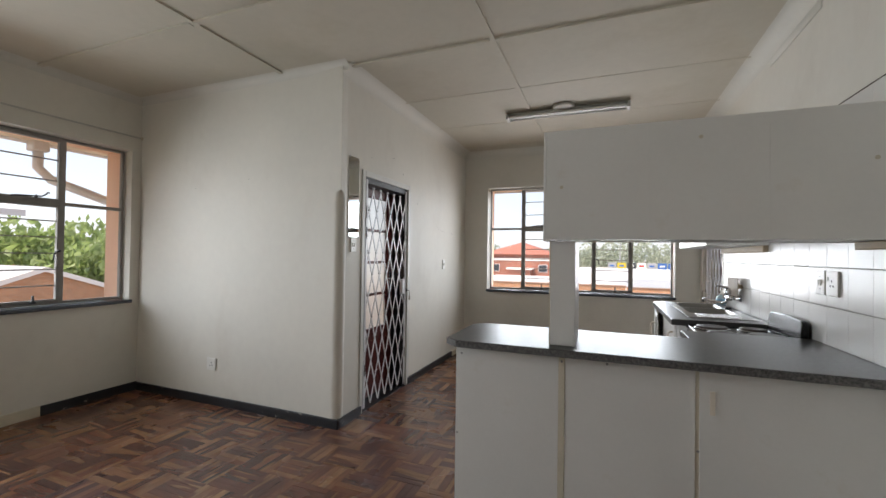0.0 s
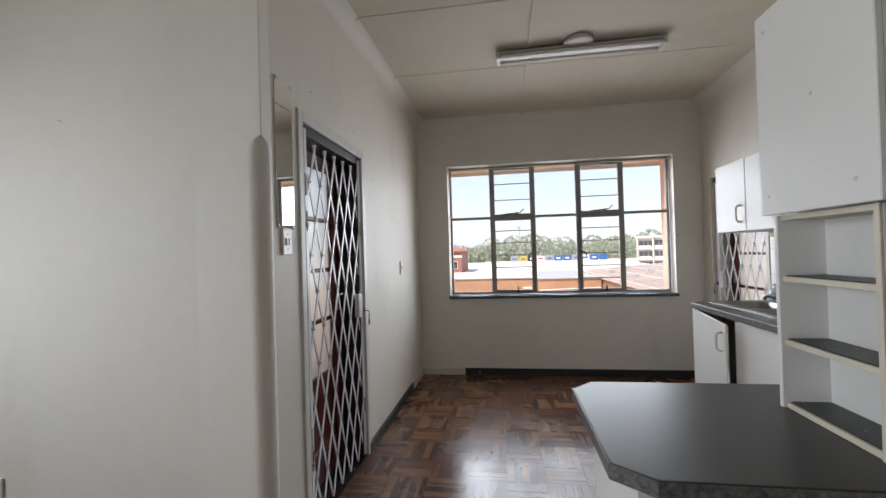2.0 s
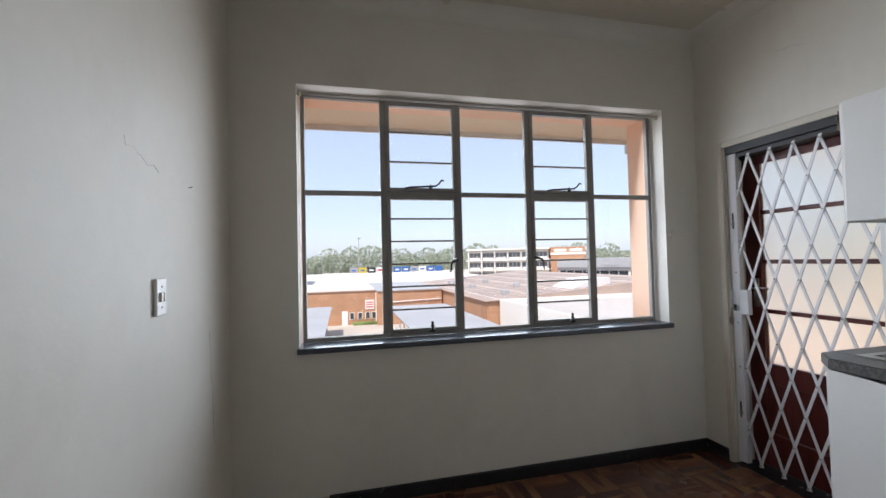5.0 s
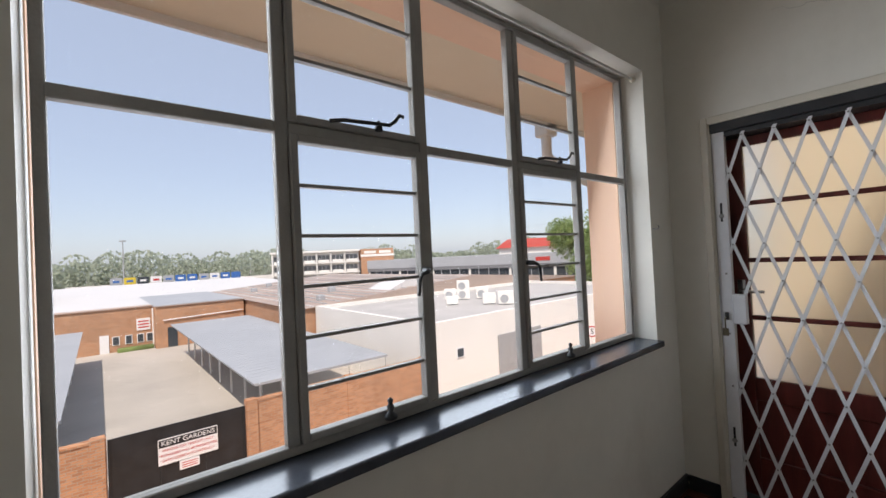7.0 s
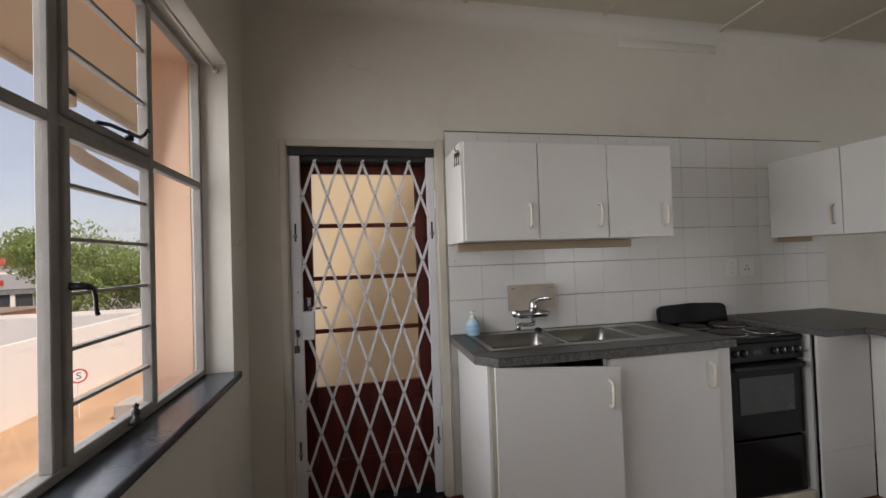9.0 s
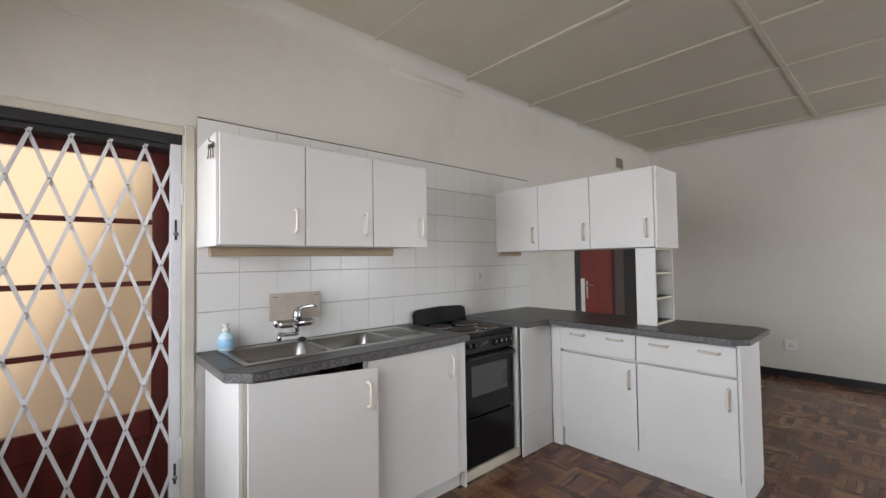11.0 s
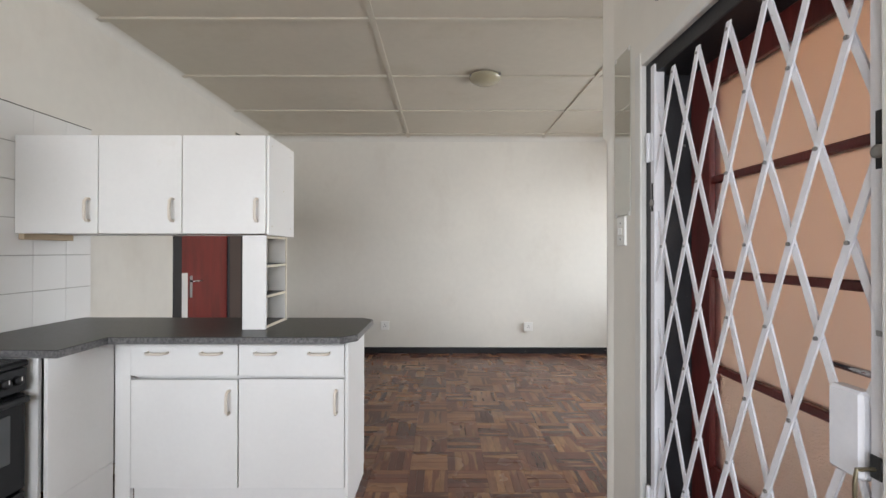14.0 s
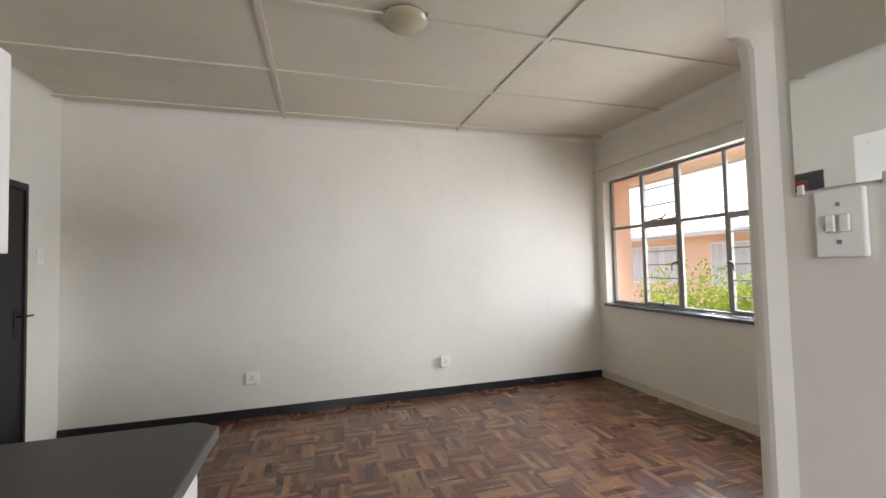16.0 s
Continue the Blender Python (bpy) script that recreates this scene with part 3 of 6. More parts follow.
def trellis_gate(P, u0, u1, lock_at, tops, label, pw=0.034):
    """A folding trellis security gate between two channel posts."""
    g = thing("trellis_gate", P((u0 + u1) / 2, 0, 0.02), label, "security gate", "folding security gates")

    def bar(ua, ub, za, zb, d0, d1, nm, parent=g, material=GATEW, bevel=0.002, lab=""):
        a, b = P(ua, d0, za), P(ub, d1, zb)
        return part(nm, B(a[0], b[0], a[1], b[1], a[2], b[2], bevel=bevel, seg=1), material, parent, lab)
    ztop, zbot = 1.945, 0.045
    for a, b in ((u0, u0 + pw * 0.8), (u1 - pw, u1)):
        post = bar(a, b, 0.02, 2.02, -0.010, -0.006, "post")
        bar(a, a + 0.004, 0.02, 2.02, -0.006, 0.026, "post_flange", post)
        bar(b - 0.004, b, 0.02, 2.02, -0.006, 0.026, "post_flange", post)
        for z in (0.35, 1.55):
            m = (a + b) / 2
            bar(m - 0.005, m + 0.005, z - 0.05, z + 0.05, -0.012, -0.0095, "slot", post, DARKDOT, 0)
            q = P(m, -0.012, z - 0.02)
            part("washer", lathe([(0.012, -0.002), (0.012, 0.003), (0.005, 0.005)], 14, pose(*q, *( (90, 0, 0) if abs(P(0, 1, 0)[1] - P(0, 0, 0)[1]) > 0.5 else (0, 90, 0)))), RIVET, post, "", True)
    sp, per = tops[1] - tops[0], 0.38
    k = (sp / 2) / (per / 2)
    lo, hi = u0 + 0.8 * pw - 0.004, u1 - pw + 0.004
    base = tops[0] - 12 * sp
    W = 0.0078
    rivets = set()
    near = -1 if P(0, 1, 0)[0] < P(0, 0, 0)[0] else 1
    for sign, d0, d1 in ((near, -0.006, -0.001), (-near, 0.001, 0.006)):
        for i in range(40):
            ut = base + i * sp
            z0, z1 = zbot, ztop
            ua, ub = ut + sign * k * (ztop - z0), ut
            # clip the straight bar to the space between the posts
            def at(z):
                return ut + sign * k * (ztop - z)
            zs = [z0, z1]
            for lim in (lo, hi):
                z = ztop - (lim - ut) / (sign * k)
                if z0 < z < z1:
                    zs.append(z)
            zs.sort()
            for za, zb in zip(zs, zs[1:]):
                if zb - za > 0.03 and lo < at((za + zb) / 2) < hi:
                    bm = bmesh.new()
                    vs = []
                    for z in (za - (0.012 if za == zbot else 0), zb + (0.018 if zb == ztop else 0)):
                        for du, dd in ((-W, d0), (W, d0), (W, d1), (-W, d1)):
                            vs.append(bm.verts.new(P(at(z) + du, dd, z)))
                    for f in ((3, 2, 1, 0), (4, 5, 6, 7), (0, 1, 5, 4), (1, 2, 6, 5), (2, 3, 7, 6), (3, 0, 4, 7)):
                        bm.faces.new([vs[j] for j in f])
                    bmesh.ops.recalc_face_normals(bm, faces=bm.faces)
                    part("lattice_bar", bm, GATEW, g)
    turn = (90, 0, 0) if abs(P(0, 1, 0)[1] - P(0, 0, 0)[1]) > 0.5 else (0, 90, 0)
    me = finish("rivet", lathe([(0.0045, -0.010), (0.0045, 0.010)], 8), RIVET)
    for r in range(0, 11):
        for i in range(40):
            u = base + i * sp + (sp / 2 if r % 2 else 0)
            if lo < u < hi:
                ob = part("rivet", me, RIVET, g)
                ob.matrix_basis = pose(*P(u, 0, ztop - r * per / 2), *turn)
    s = 1 if lock_at < (u0 + u1) / 2 else -1
    uh = u1 if s > 0 else u0
    for z in (0.42, 1.68):
        hg = bar(uh - 0.020, uh + 0.020, z, z + 0.10, -0.0145, -0.0105, "hinge")
        q = P(uh + s * 0.004, -0.017, z)
        part("hinge_pin", lathe([(0.006, -0.002), (0.007, 0.0), (0.007, 0.1), (0.006, 0.102)], 10, pose(*q)), GATEW, hg, "", True)
    for z in (0.62, 0.90, 1.22):
        bar(lock_at - 0.005, lock_at + 0.005, z - 0.005, z + 0.005, -0.0125, -0.0098, "screw", g, RIVET, 0.002)
    lk = bar(lock_at - 0.02, lock_at + s * 0.085, 0.955, 1.112, -0.022, 0.012, "lock_box", g, GATEW, 0.006)
    bar(lock_at - 0.004, lock_at + 0.016, 0.975, 1.015, -0.0245, -0.021, "keyhole", lk, DARKDOT, 0.002)
    sk = bar(lock_at - s * 0.066, lock_at - s * 0.034, 0.965, 1.105, -0.018, 0.0, "strike_plate", lk, GATEW, 0.003)
    for z in (0.985, 1.085):
        bar(lock_at - s * 0.054, lock_at - s * 0.046, z - 0.004, z + 0.004, -0.0195, -0.0175, "strike_screw", lk, DARKDOT, 0.001)
    q = P(lock_at + 0.005, -0.024, 0.992)
    kn = P(lock_at + 0.005, -0.055, 0.992)
    key = part("key", tube([q, kn, P(lock_at + 0.005, -0.058, 0.97), P(lock_at + 0.005, -0.058, 0.90)], 0.0035, 6), KEYM, lk, "old metal key hanging from the lock")
    bar(lock_at - 0.009, lock_at + 0.019, 0.895, 0.935, -0.060, -0.056, "key_bow", lk, KEYM, 0.0015)
    return g


def door_frame(name, P, u0, u1, z1, material, label, inner, rim, extra=0.0, jw=0.05):
    f = thing(name, P((u0 + u1) / 2, 0, 0), label, "door frame", "", "structure")
    for ua, ub, za, zb in ((u0, u0 + jw, 0, z1), (u1 - jw, u1, 0, z1), (u0 + jw, u1 - jw, z1 - 0.06, z1)):
        a, b = P(ua, inner, za), P(ub, 0.21, zb)
        part("jamb" if za == 0 else "head", B(a[0], b[0], a[1], b[1], a[2], b[2], bevel=0.004, seg=1), rim if za == 0 and rim is BEIGEF else material, f)
    if rim:
        for ua, ub, za, zb in ((u0 - 0.035, u0 + 0.012, 0, z1 + 0.04), (u1 - 0.012, u1 + 0.045 + extra, 0, z1 + 0.04 + extra * 0.6), (u0 + 0.012, u1 - 0.012, z1 - 0.012, z1 + 0.04 + extra * 0.6)):
            a, b = P(ua, -0.012, za), P(ub, inner, zb)
            part("architrave", B(a[0], b[0], a[1], b[1], a[2], b[2], bevel=0.004, seg=1), rim, f)
    return f


P1 = lambda u, d, z: (-d, u, z)
P2 = lambda u, d, z: (XR + d, u, z)
door_frame("door_frame_1", P1, D1[0], D1[1], D1[3], DARKF, "black painted steel frame of the balcony door, pale rim", 0.012, FRAMEW)
glazed_door("door_1", lambda u, d, z: P1(u, d + 0.15, z), D1[0] + 0.05, D1[1] - 0.05, 1.99, D1[1] - 0.10, HAMMER, "dark red wooden door with frosted panes and hammered lower glass")
trellis_gate(lambda u, d, z: P1(u, d + 0.016, z), D1[0] + 0.05, D1[1] - 0.012, D1[1] - 0.03, (0.516, 0.646), "white steel trellis gate, closed across the glazed door")
door_frame("door_frame_2", P2, D2[0], D2[1], D2[3], DARKF, "beige painted steel frame of the back door", 0.006, BEIGEF, -0.02, 0.018)
bm = bmesh.new()
box(bm, XR + 0.03, XR + 0.2, D2[0] + 0.0185, D2[1] - 0.0185, 1.955, 1.979)
structure("door_head_dark", bm, DARKF, "dark soffit inside the back door frame", "door frame")
glazed_door("door_2", lambda u, d, z: P2(u, d + 0.14, z), D2[0] + 0.02, D2[1] - 0.02, 1.954, D2[1] - 0.09, FROST, "dark red wooden door with frosted panes, closed")
trellis_gate(lambda u, d, z: P2(u, d + 0.03, z), D2[0] + 0.02, D2[1] - 0.02, D2[1] - 0.055, (2.067, 2.20), "white steel trellis gate with lock box, over the back door", 0.058)
structure("threshold_east", B(XR, XR + 0.25, D2[0], D2[1], -0.05, 0.004), SKIRT, "dark painted door threshold", "threshold")
structure("threshold_west", B(OUTW, 0.0, D1[0], D1[1], -0.05, 0.004), SKIRT, "dark painted door threshold", "threshold")

# landings outside both doors
structure("landing_west", B(-2.2, OUTW, 0.255, OUTN, -0.25, -0.03), mat("red_landing_floor", (0.60, 0.42, 0.33), 0.5, var=0.08, scale=3), "pale reddish concrete landing outside the glazed door", "landing")
structure("parapet_west", B(-2.35, -2.2, 0.255, OUTN, -0.25, 0.85), PEACH, "peach plastered landing parapet", "parapet")
structure("landing_east", B(OUTR, 4.7, 1.6, OUTN, -0.25, -0.03), MATS["red_landing_floor"], "pale reddish concrete landing behind the back door", "landing")
structure("return_wall_east", B(OUTR, 4.7, 1.35, 1.6, -5.3, H + 0.2), CREAMW, "cream plastered wall beside the back landing", "wall")
structure("stair_wall_east", B(4.7, 4.95, 1.35, 3.0, -5.3, H + 0.2), CREAMW, "cream plastered stair wall facing the back door", "wall")

# inner doors of the lounge
def plain_door(name, y0, y1, z1, material, label, handle_y, fa, fb, metal=CHROME):
    f = thing(name, (XR, (y0 + y1) / 2, 0), label, "door", "", "structure")
    for a, b, c, e in ((y0, y0 + fa, 0, z1), (y1 - fb, y1, 0, z1), (y0 + fa, y1 - fb, z1 - 0.055, z1)):
        part("door_frame", B(XR - 0.004, XR + 0.12, a, b, c, e, 0.005, 1), DARKF, f)
    leaf = part("leaf", B(XR + 0.012, XR + 0.05, y0 + fa + 0.002, y1 - fb - 0.002, 0.01, z1 - 0.058, 0.003, 1), material, f)
    pl = part("lock_plate", B(XR + 0.004, XR + 0.012, handle_y - 0.02, handle_y + 0.02, 0.93, 1.13, 0.003, 1), metal, leaf)
    s = -1
    part("handle", tube([(XR + 0.006, handle_y, 1.08), (XR - 0.03, handle_y, 1.08), (XR - 0.035, handle_y + s * 0.02, 1.08), (XR - 0.03, handle_y + s * 0.11, 1.08)], 0.008, 8), metal, pl, "", True)
    return f


plain_door("door_3", RD[0], RD[1], RD[3], REDDOOR, "red painted inner door with a steel lever, closed", RD[1] - 0.265, 0.03, 0.12)
ob = part("worn_lock_edge", B(XR + 0.005, XR + 0.0115, RD[1] - 0.215, RD[1] - 0.125, 0.35, 1.16, 0.002, 1), PLASTICW, bpy.data.objects["door_3"], "worn white lock edge")
plain_door("door_4", BD[0], BD[1], BD[3], BLACKDOOR, "black painted inner door, closed", BD[0] + 0.10, 0.02, 0.02, BLACKPL)
structure("pier_between_doors", B(XR - 0.006, XR + 0.02, BD[1] + 0.001, RD[0] - 0.001, 0, 2.08), mat("dark_brown_pier", (0.09, 0.06, 0.05), 0.5), "dark brown boxed pier between the two inner doors", "pier")


# ---- kitchen units ----
def d_handle(P, u, z, upright, parent, length=0.115, material=None):
    """A rounded D handle on a front. P(u, d, z) with d towards the room."""
    h, r = length / 2, 0.0074
    if upright:
        pts = [P(u, 0, z + h), P(u, 0.020, z + h), P(u, 0.032, z + h - 0.012), P(u, 0.035, z), P(u, 0.032, z - h + 0.012), P(u, 0.020, z - h), P(u, 0, z - h)]
    else:
        pts = [P(u + h, 0, z), P(u + h, 0.020, z), P(u + h - 0.012, 0.032, z), P(u, 0.035, z), P(u - h + 0.012, 0.032, z), P(u - h, 0.020, z), P(u - h, 0, z)]
    return part("handle", tube(pts, r, 8), material or HANDLE, parent, "yellowed white plastic bow handle", True)


# wall units over the sink
WX, WY0, WY1, WZ0, WZ1 = 2.622, 0.78, 1.975, 1.462, 1.966
PW = lambda u, d, z: (WX - d, u, z)
for i in range(3):
    a = WY1 - (i + 1) * (WY1 - WY0) / 3
    b = WY1 - i * (WY1 - WY0) / 3
    c = thing("wall_cabinet", (XR, (a + b) / 2, WZ0), "white melamine wall cabinet with one closed door, hung over the sink", "cabinet", "wall cabinets over the sink")
    part("body", B(WX + 0.019, XR - 0.011, a + 0.0005, b - 0.0005, WZ0 + 0.004, WZ1 - 0.004, 0.002, 1), MELA, c)
    d = part("door", B(WX, WX + 0.017, a + 0.0025, b - 0.0025, WZ0, WZ1, 0.003, 2), MELA, c)
    d_handle(PW, a + 0.057, 1.585, True, d)
    if i == 0:
        part("side_panel", B(WX + 0.012, XR - 0.0105, b, b + 0.012, WZ0 - 0.004, WZ1, 0.002, 1), MELA, c)
rail = tagged(part("wall_rail", B(XR - 0.045, XR - 0.011, WY0 + 0.02, WY1 - 0.04, WZ0 - 0.045, WZ0 + 0.003, 0.004, 1), WOODRAIL), "raw wooden rail under the wall cabinets", "rail")
keys = thing("hanging_keys", (2.66, WY1 + 0.014, 1.90), "small bunch of old keys hung on the cabinet side", "keys")
part("hook", tube([(2.66, WY1 + 0.011, 1.925), (2.66, WY1 + 0.03, 1.925), (2.66, WY1 + 0.032, 1.94)], 0.003, 6), KEYM, keys)
for k, (dx, tl) in enumerate(((-0.018, 8), (0.0, -4), (0.02, -14))):
    bm = lathe([(0.012, -0.002), (0.012, 0.002)], 12, pose(0, 0, 0, 90))
    box(bm, -0.003, 0.003, -0.0015, 0.0015, -0.055, -0.010)
    box(bm, 0.002, 0.011, -0.0015, 0.0015, -0.054, -0.042)
    bmesh.ops.transform(bm, matrix=pose(2.66 + dx, WY1 + 0.02 + k * 0.004, 1.905, 0, tl, 0), verts=bm.verts)
    part("key", bm, KEYM, keys)

# wall units over the peninsula
CY0, CY1, CX0, CZ0, CZ1 = -0.685, -0.313, 1.672, 1.447, 1.967
PC = lambda u, d, z: (u, CY1 + d, z)
for i in range(3):
    a = CX0 + i * (XR - 0.011 - CX0) / 3
    b = CX0 + (i + 1) * (XR - 0.011 - CX0) / 3
    c = thing("hanging_cabinet", ((a + b) / 2, CY0, CZ0), "white melamine cabinet hung above the peninsula worktop", "cabinet", "wall cabinets over the peninsula")
    part("body", B(a, b, CY0 + 0.006, CY1 - 0.019, CZ0 + 0.004, CZ1 - 0.004, 0.002, 1), MELA, c)
    part("back_panel", B(a + 0.0002, b - 0.0002, CY0, CY0 + 0.0055, CZ0 + 0.001, CZ1), MELA, c)
    d = part("door", B(a + 0.0025, b - 0.0025, CY1 - 0.017, CY1, CZ0, CZ1, 0.003, 2), MELA, c)
    d_handle(PC, a + 0.045, CZ0 + 0.125, True, d)
    if i == 0:
        e = part("end_panel", B(a - 0.014, a, CY0, CY1 - 0.012, CZ0 - 0.006, CZ1 + 0.002, 0.002, 1), MELA, c)
        for y, z in ((-0.63, 1.49), (-0.36, 1.49), (-0.63, 1.92), (-0.36, 1.92), (-0.52, 1.7)):
            part("screw_cap", lathe([(0.006, -0.002), (0.005, 0.0)], 10, pose(a - 0.0145, y, z, 0, -90, 0)), MELAEDGE, e)
    part("screw_cap", lathe([(0.009, -0.001), (0.008, 0.001)], 10, pose(a + 0.07 + i * 0.13, CY0 - 0.0005, CZ0 + (0.25, 0.44, 0.31)[i], 90, 0, 0)), MELAEDGE, c)
tagged(part("wall_rail", B(XR - 0.04, XR - 0.011, CY0 + 0.05, CY1 - 0.02, CZ0 - 0.032, CZ0 + 0.003, 0.004, 1), WOODRAIL), "raw wooden rail under the end of the wall cabinets", "rail")

# open shelf unit standing on the peninsula
TOP = 0.937
SX0, SX1, SY0, SY1 = 1.69, 1.805, -0.645, -0.335
sh = thing("shelf_unit", (1.745, -0.49, TOP), "small white open shelf unit with dark shelves, standing on the counter", "shelf")
part("back_board", B(SX1 - 0.012, SX1, SY0 + 0.012, SY1 - 0.014, TOP + 0.001, CZ0 - 0.007), MELA, sh)
part("side_board", B(SX0, SX1, SY0, SY0 + 0.012, TOP + 0.001, CZ0 - 0.007, 0.002, 1), MELA, sh)
part("side_board", B(SX0 - 0.01, SX1, SY1 - 0.014, SY1, TOP + 0.001, CZ0 - 0.007, 0.002, 1), MELA, sh)
for k, z in enumerate((TOP + 0.001, TOP + 0.165, TOP + 0.33, CZ0 - 0.021)):
    s = part("shelf", B(SX0, SX1 - 0.0125, SY0 + 0.0125, SY1 - 0.0145, z, z + 0.014, 0.001, 1), MELAEDGE, sh)
    if k < 3:
        part("shelf_lining", B(SX0 + 0.008, SX1 - 0.013, SY0 + 0.014, SY1 - 0.015, z + 0.0142, z + 0.0165), SKIRT, s, "dark brown shelf lining")
part("front_edge", B(SX0 - 0.006, SX0, SY0 + 0.0, SY0 + 0.014, TOP + 0.001, CZ0 - 0.007, 0.001, 1), MELAEDGE, sh)

# peninsula: two base cabinets, end and back panels, worktop
BY0, BY1, BX0, BX1 = -0.665, -0.255, 1.22, 2.39
PB = lambda u, d, z: (u, BY1 + d, z)
for i, (a, b) in enumerate(((BX0 + 0.018, 1.785), (1.785, 2.34))):
    c = thing("base_cabinet", ((a + b) / 2, BY0, 0), "white melamine base cabinet with a drawer above one door", "cabinet", "peninsula base cabinets")
    part("body", B(a + 0.0005, b - 0.0005, BY0 + 0.019, BY1 - 0.055, 0.13, 0.90), MELA, c)
    d = part("door", B(a + 0.003, b - 0.004, BY1 - 0.017, BY1, 0.14, 0.700 - 0.004 * i, 0.003, 2), MELA, c)
    d_handle(PB, a + 0.045, 0.585, True, d)
    w = part("drawer_front", B(a + 0.003, b - 0.003, BY1 - 0.017, BY1, 0.715, 0.878, 0.003, 2), MELA, c)
    for u in (a + (b - a) * 0.24, a + (b - a) * 0.74):
        d_handle(PB, u, 0.835, False, w, 0.10)
    part("plinth", B(a, b, BY1 - 0.05, BY1 - 0.034, 0.002, 0.129), MELA, c)
pn = thing("peninsula_panels", (1.8, BY0, 0), "white melamine back and end boards of the peninsula", "panel")
part("end_panel", B(BX0, BX0 + 0.017, BY0 + 0.001, BY1 + 0.003, 0.001, 0.902, 0.002, 1), MELA, pn)
for a, b in ((BX0, 1.735), (1.765, 2.30), (2.315, XR - 0.002)):
    part("back_panel", B(a, b, BY0 - 0.012, BY0, 0.06, 0.902, 0.001, 1), MELA, pn)
part("joint_strip", B(1.7355, 1.7645, BY0 - 0.014, BY0, 0.06, 0.902, 0.001, 1), MELAEDGE, pn, "yellowed joint strip")
part("joint_strip", B(2.3005, 2.3145, BY0 - 0.010, BY0, 0.06, 0.902), MELAEDGE, pn, "yellowed joint strip")
part("back_plinth", B(BX0 + 0.01, XR - 0.002, BY0 + 0.0, BY0 + 0.016, 0.001, 0.059), WOODRAIL, pn, "raw wooden plinth")
part("latch_plate", B(2.352, 2.372, BY0 - 0.017, BY0 - 0.0125, 0.71, 0.81, 0.003, 1), HANDLE, pn, "white latch plate")
part("corner_filler", B(2.341, 2.4195, BY1 - 0.03, BY1 - 0.006, 0.002, 0.90), MELA, pn)
for x, z in ((1.75, 0.87), (1.25, 0.86), (1.95, 0.88), (2.31, 0.55), (1.23, 0.45)):
    part("screw", lathe([(0.006, -0.001), (0.005, 0.001)], 8, pose(x, BY0 - 0.0145, z, 90, 0, 0)), RIVET, pn)
cf = thing("corner_cabinet", (2.7, -0.1, 0), "white corner cupboard side beside the stove", "cabinet")
part("stove_side_panel", B(2.46, XR - 0.011, 0.085, 0.103, 0.001, 0.90, 0.002, 1), MELA, cf)
part("front_panel", B(2.42, 2.437, -0.255, 0.102, 0.28, 0.90, 0.002, 1), MELA, cf)
part("front_panel", B(2.422, 2.437, -0.255, 0.102, 0.001, 0.279, 0.002, 1), MELA, cf)
PENIN = [(1.24, -0.74), (XR - 0.011, -0.74), (XR - 0.011, 0.12), (2.36, 0.12), (2.36, -0.14), (1.24, -0.15), (1.168, -0.22), (1.168, -0.68)]


def edge_band(p, q, z0, z1, parent):
    """A thin speckled strip glued along a worktop edge; the outside lies on the right of p to q."""
    d = (Vector(q) - Vector(p)).normalized()
    o = Vector((d.y, -d.x)) * 0.0022
    a, b_ = Vector(p), Vector(q)
    return part("edge_band", prism([tuple(a), tuple(b_), tuple(b_ + o), tuple(a + o)], z0, z1), BANDM, parent, "grey speckled edge strip")


wt = thing("worktop", (2.0, -0.4, 0.902), "charcoal speckled laminate worktop with a chamfered end", "worktop")
part("slab", prism(PENIN, 0.902, TOP, 0.004), COUNTER, wt)
for p, q in zip(PENIN, PENIN[1:] + PENIN[:1]):
    if p[0] < XR - 0.02 or q[0] < XR - 0.02:
        edge_band(p, q, 0.9045, TOP - 0.0025, wt)

# sink run
KT = 0.93
sx0, sy0, sy1 = 2.385, 0.655, 1.99
wt2 = thing("sink_worktop", (2.75, 1.3, KT - 0.04), "charcoal speckled laminate worktop round the steel sink", "worktop")
bm = bmesh.new()
hole = (2.53, 2.94, 0.825, 1.885)
for a in ((hole[1], XR - 0.011, sy0, sy1), (hole[0], hole[1], sy0, hole[2]), (hole[0], hole[1], hole[3], sy1)):
    box(bm, *a, KT - 0.042, KT)
part("slab", bm, COUNTER, wt2)
SINKT = [(sx0, sy0), (hole[0] - 0.0005, sy0), (hole[0] - 0.0005, sy1), (sx0 + 0.09, sy1), (sx0, sy1 - 0.085)]
part("front_edge", prism(SINKT, KT - 0.043, KT + 0.0005, 0.006), COUNTER, wt2)
for p, q in ((SINKT[4], SINKT[0]), (SINKT[3], SINKT[4]), ((XR - 0.011, sy1), SINKT[3])):
    edge_band(p, q, KT - 0.039, KT - 0.004, wt2)


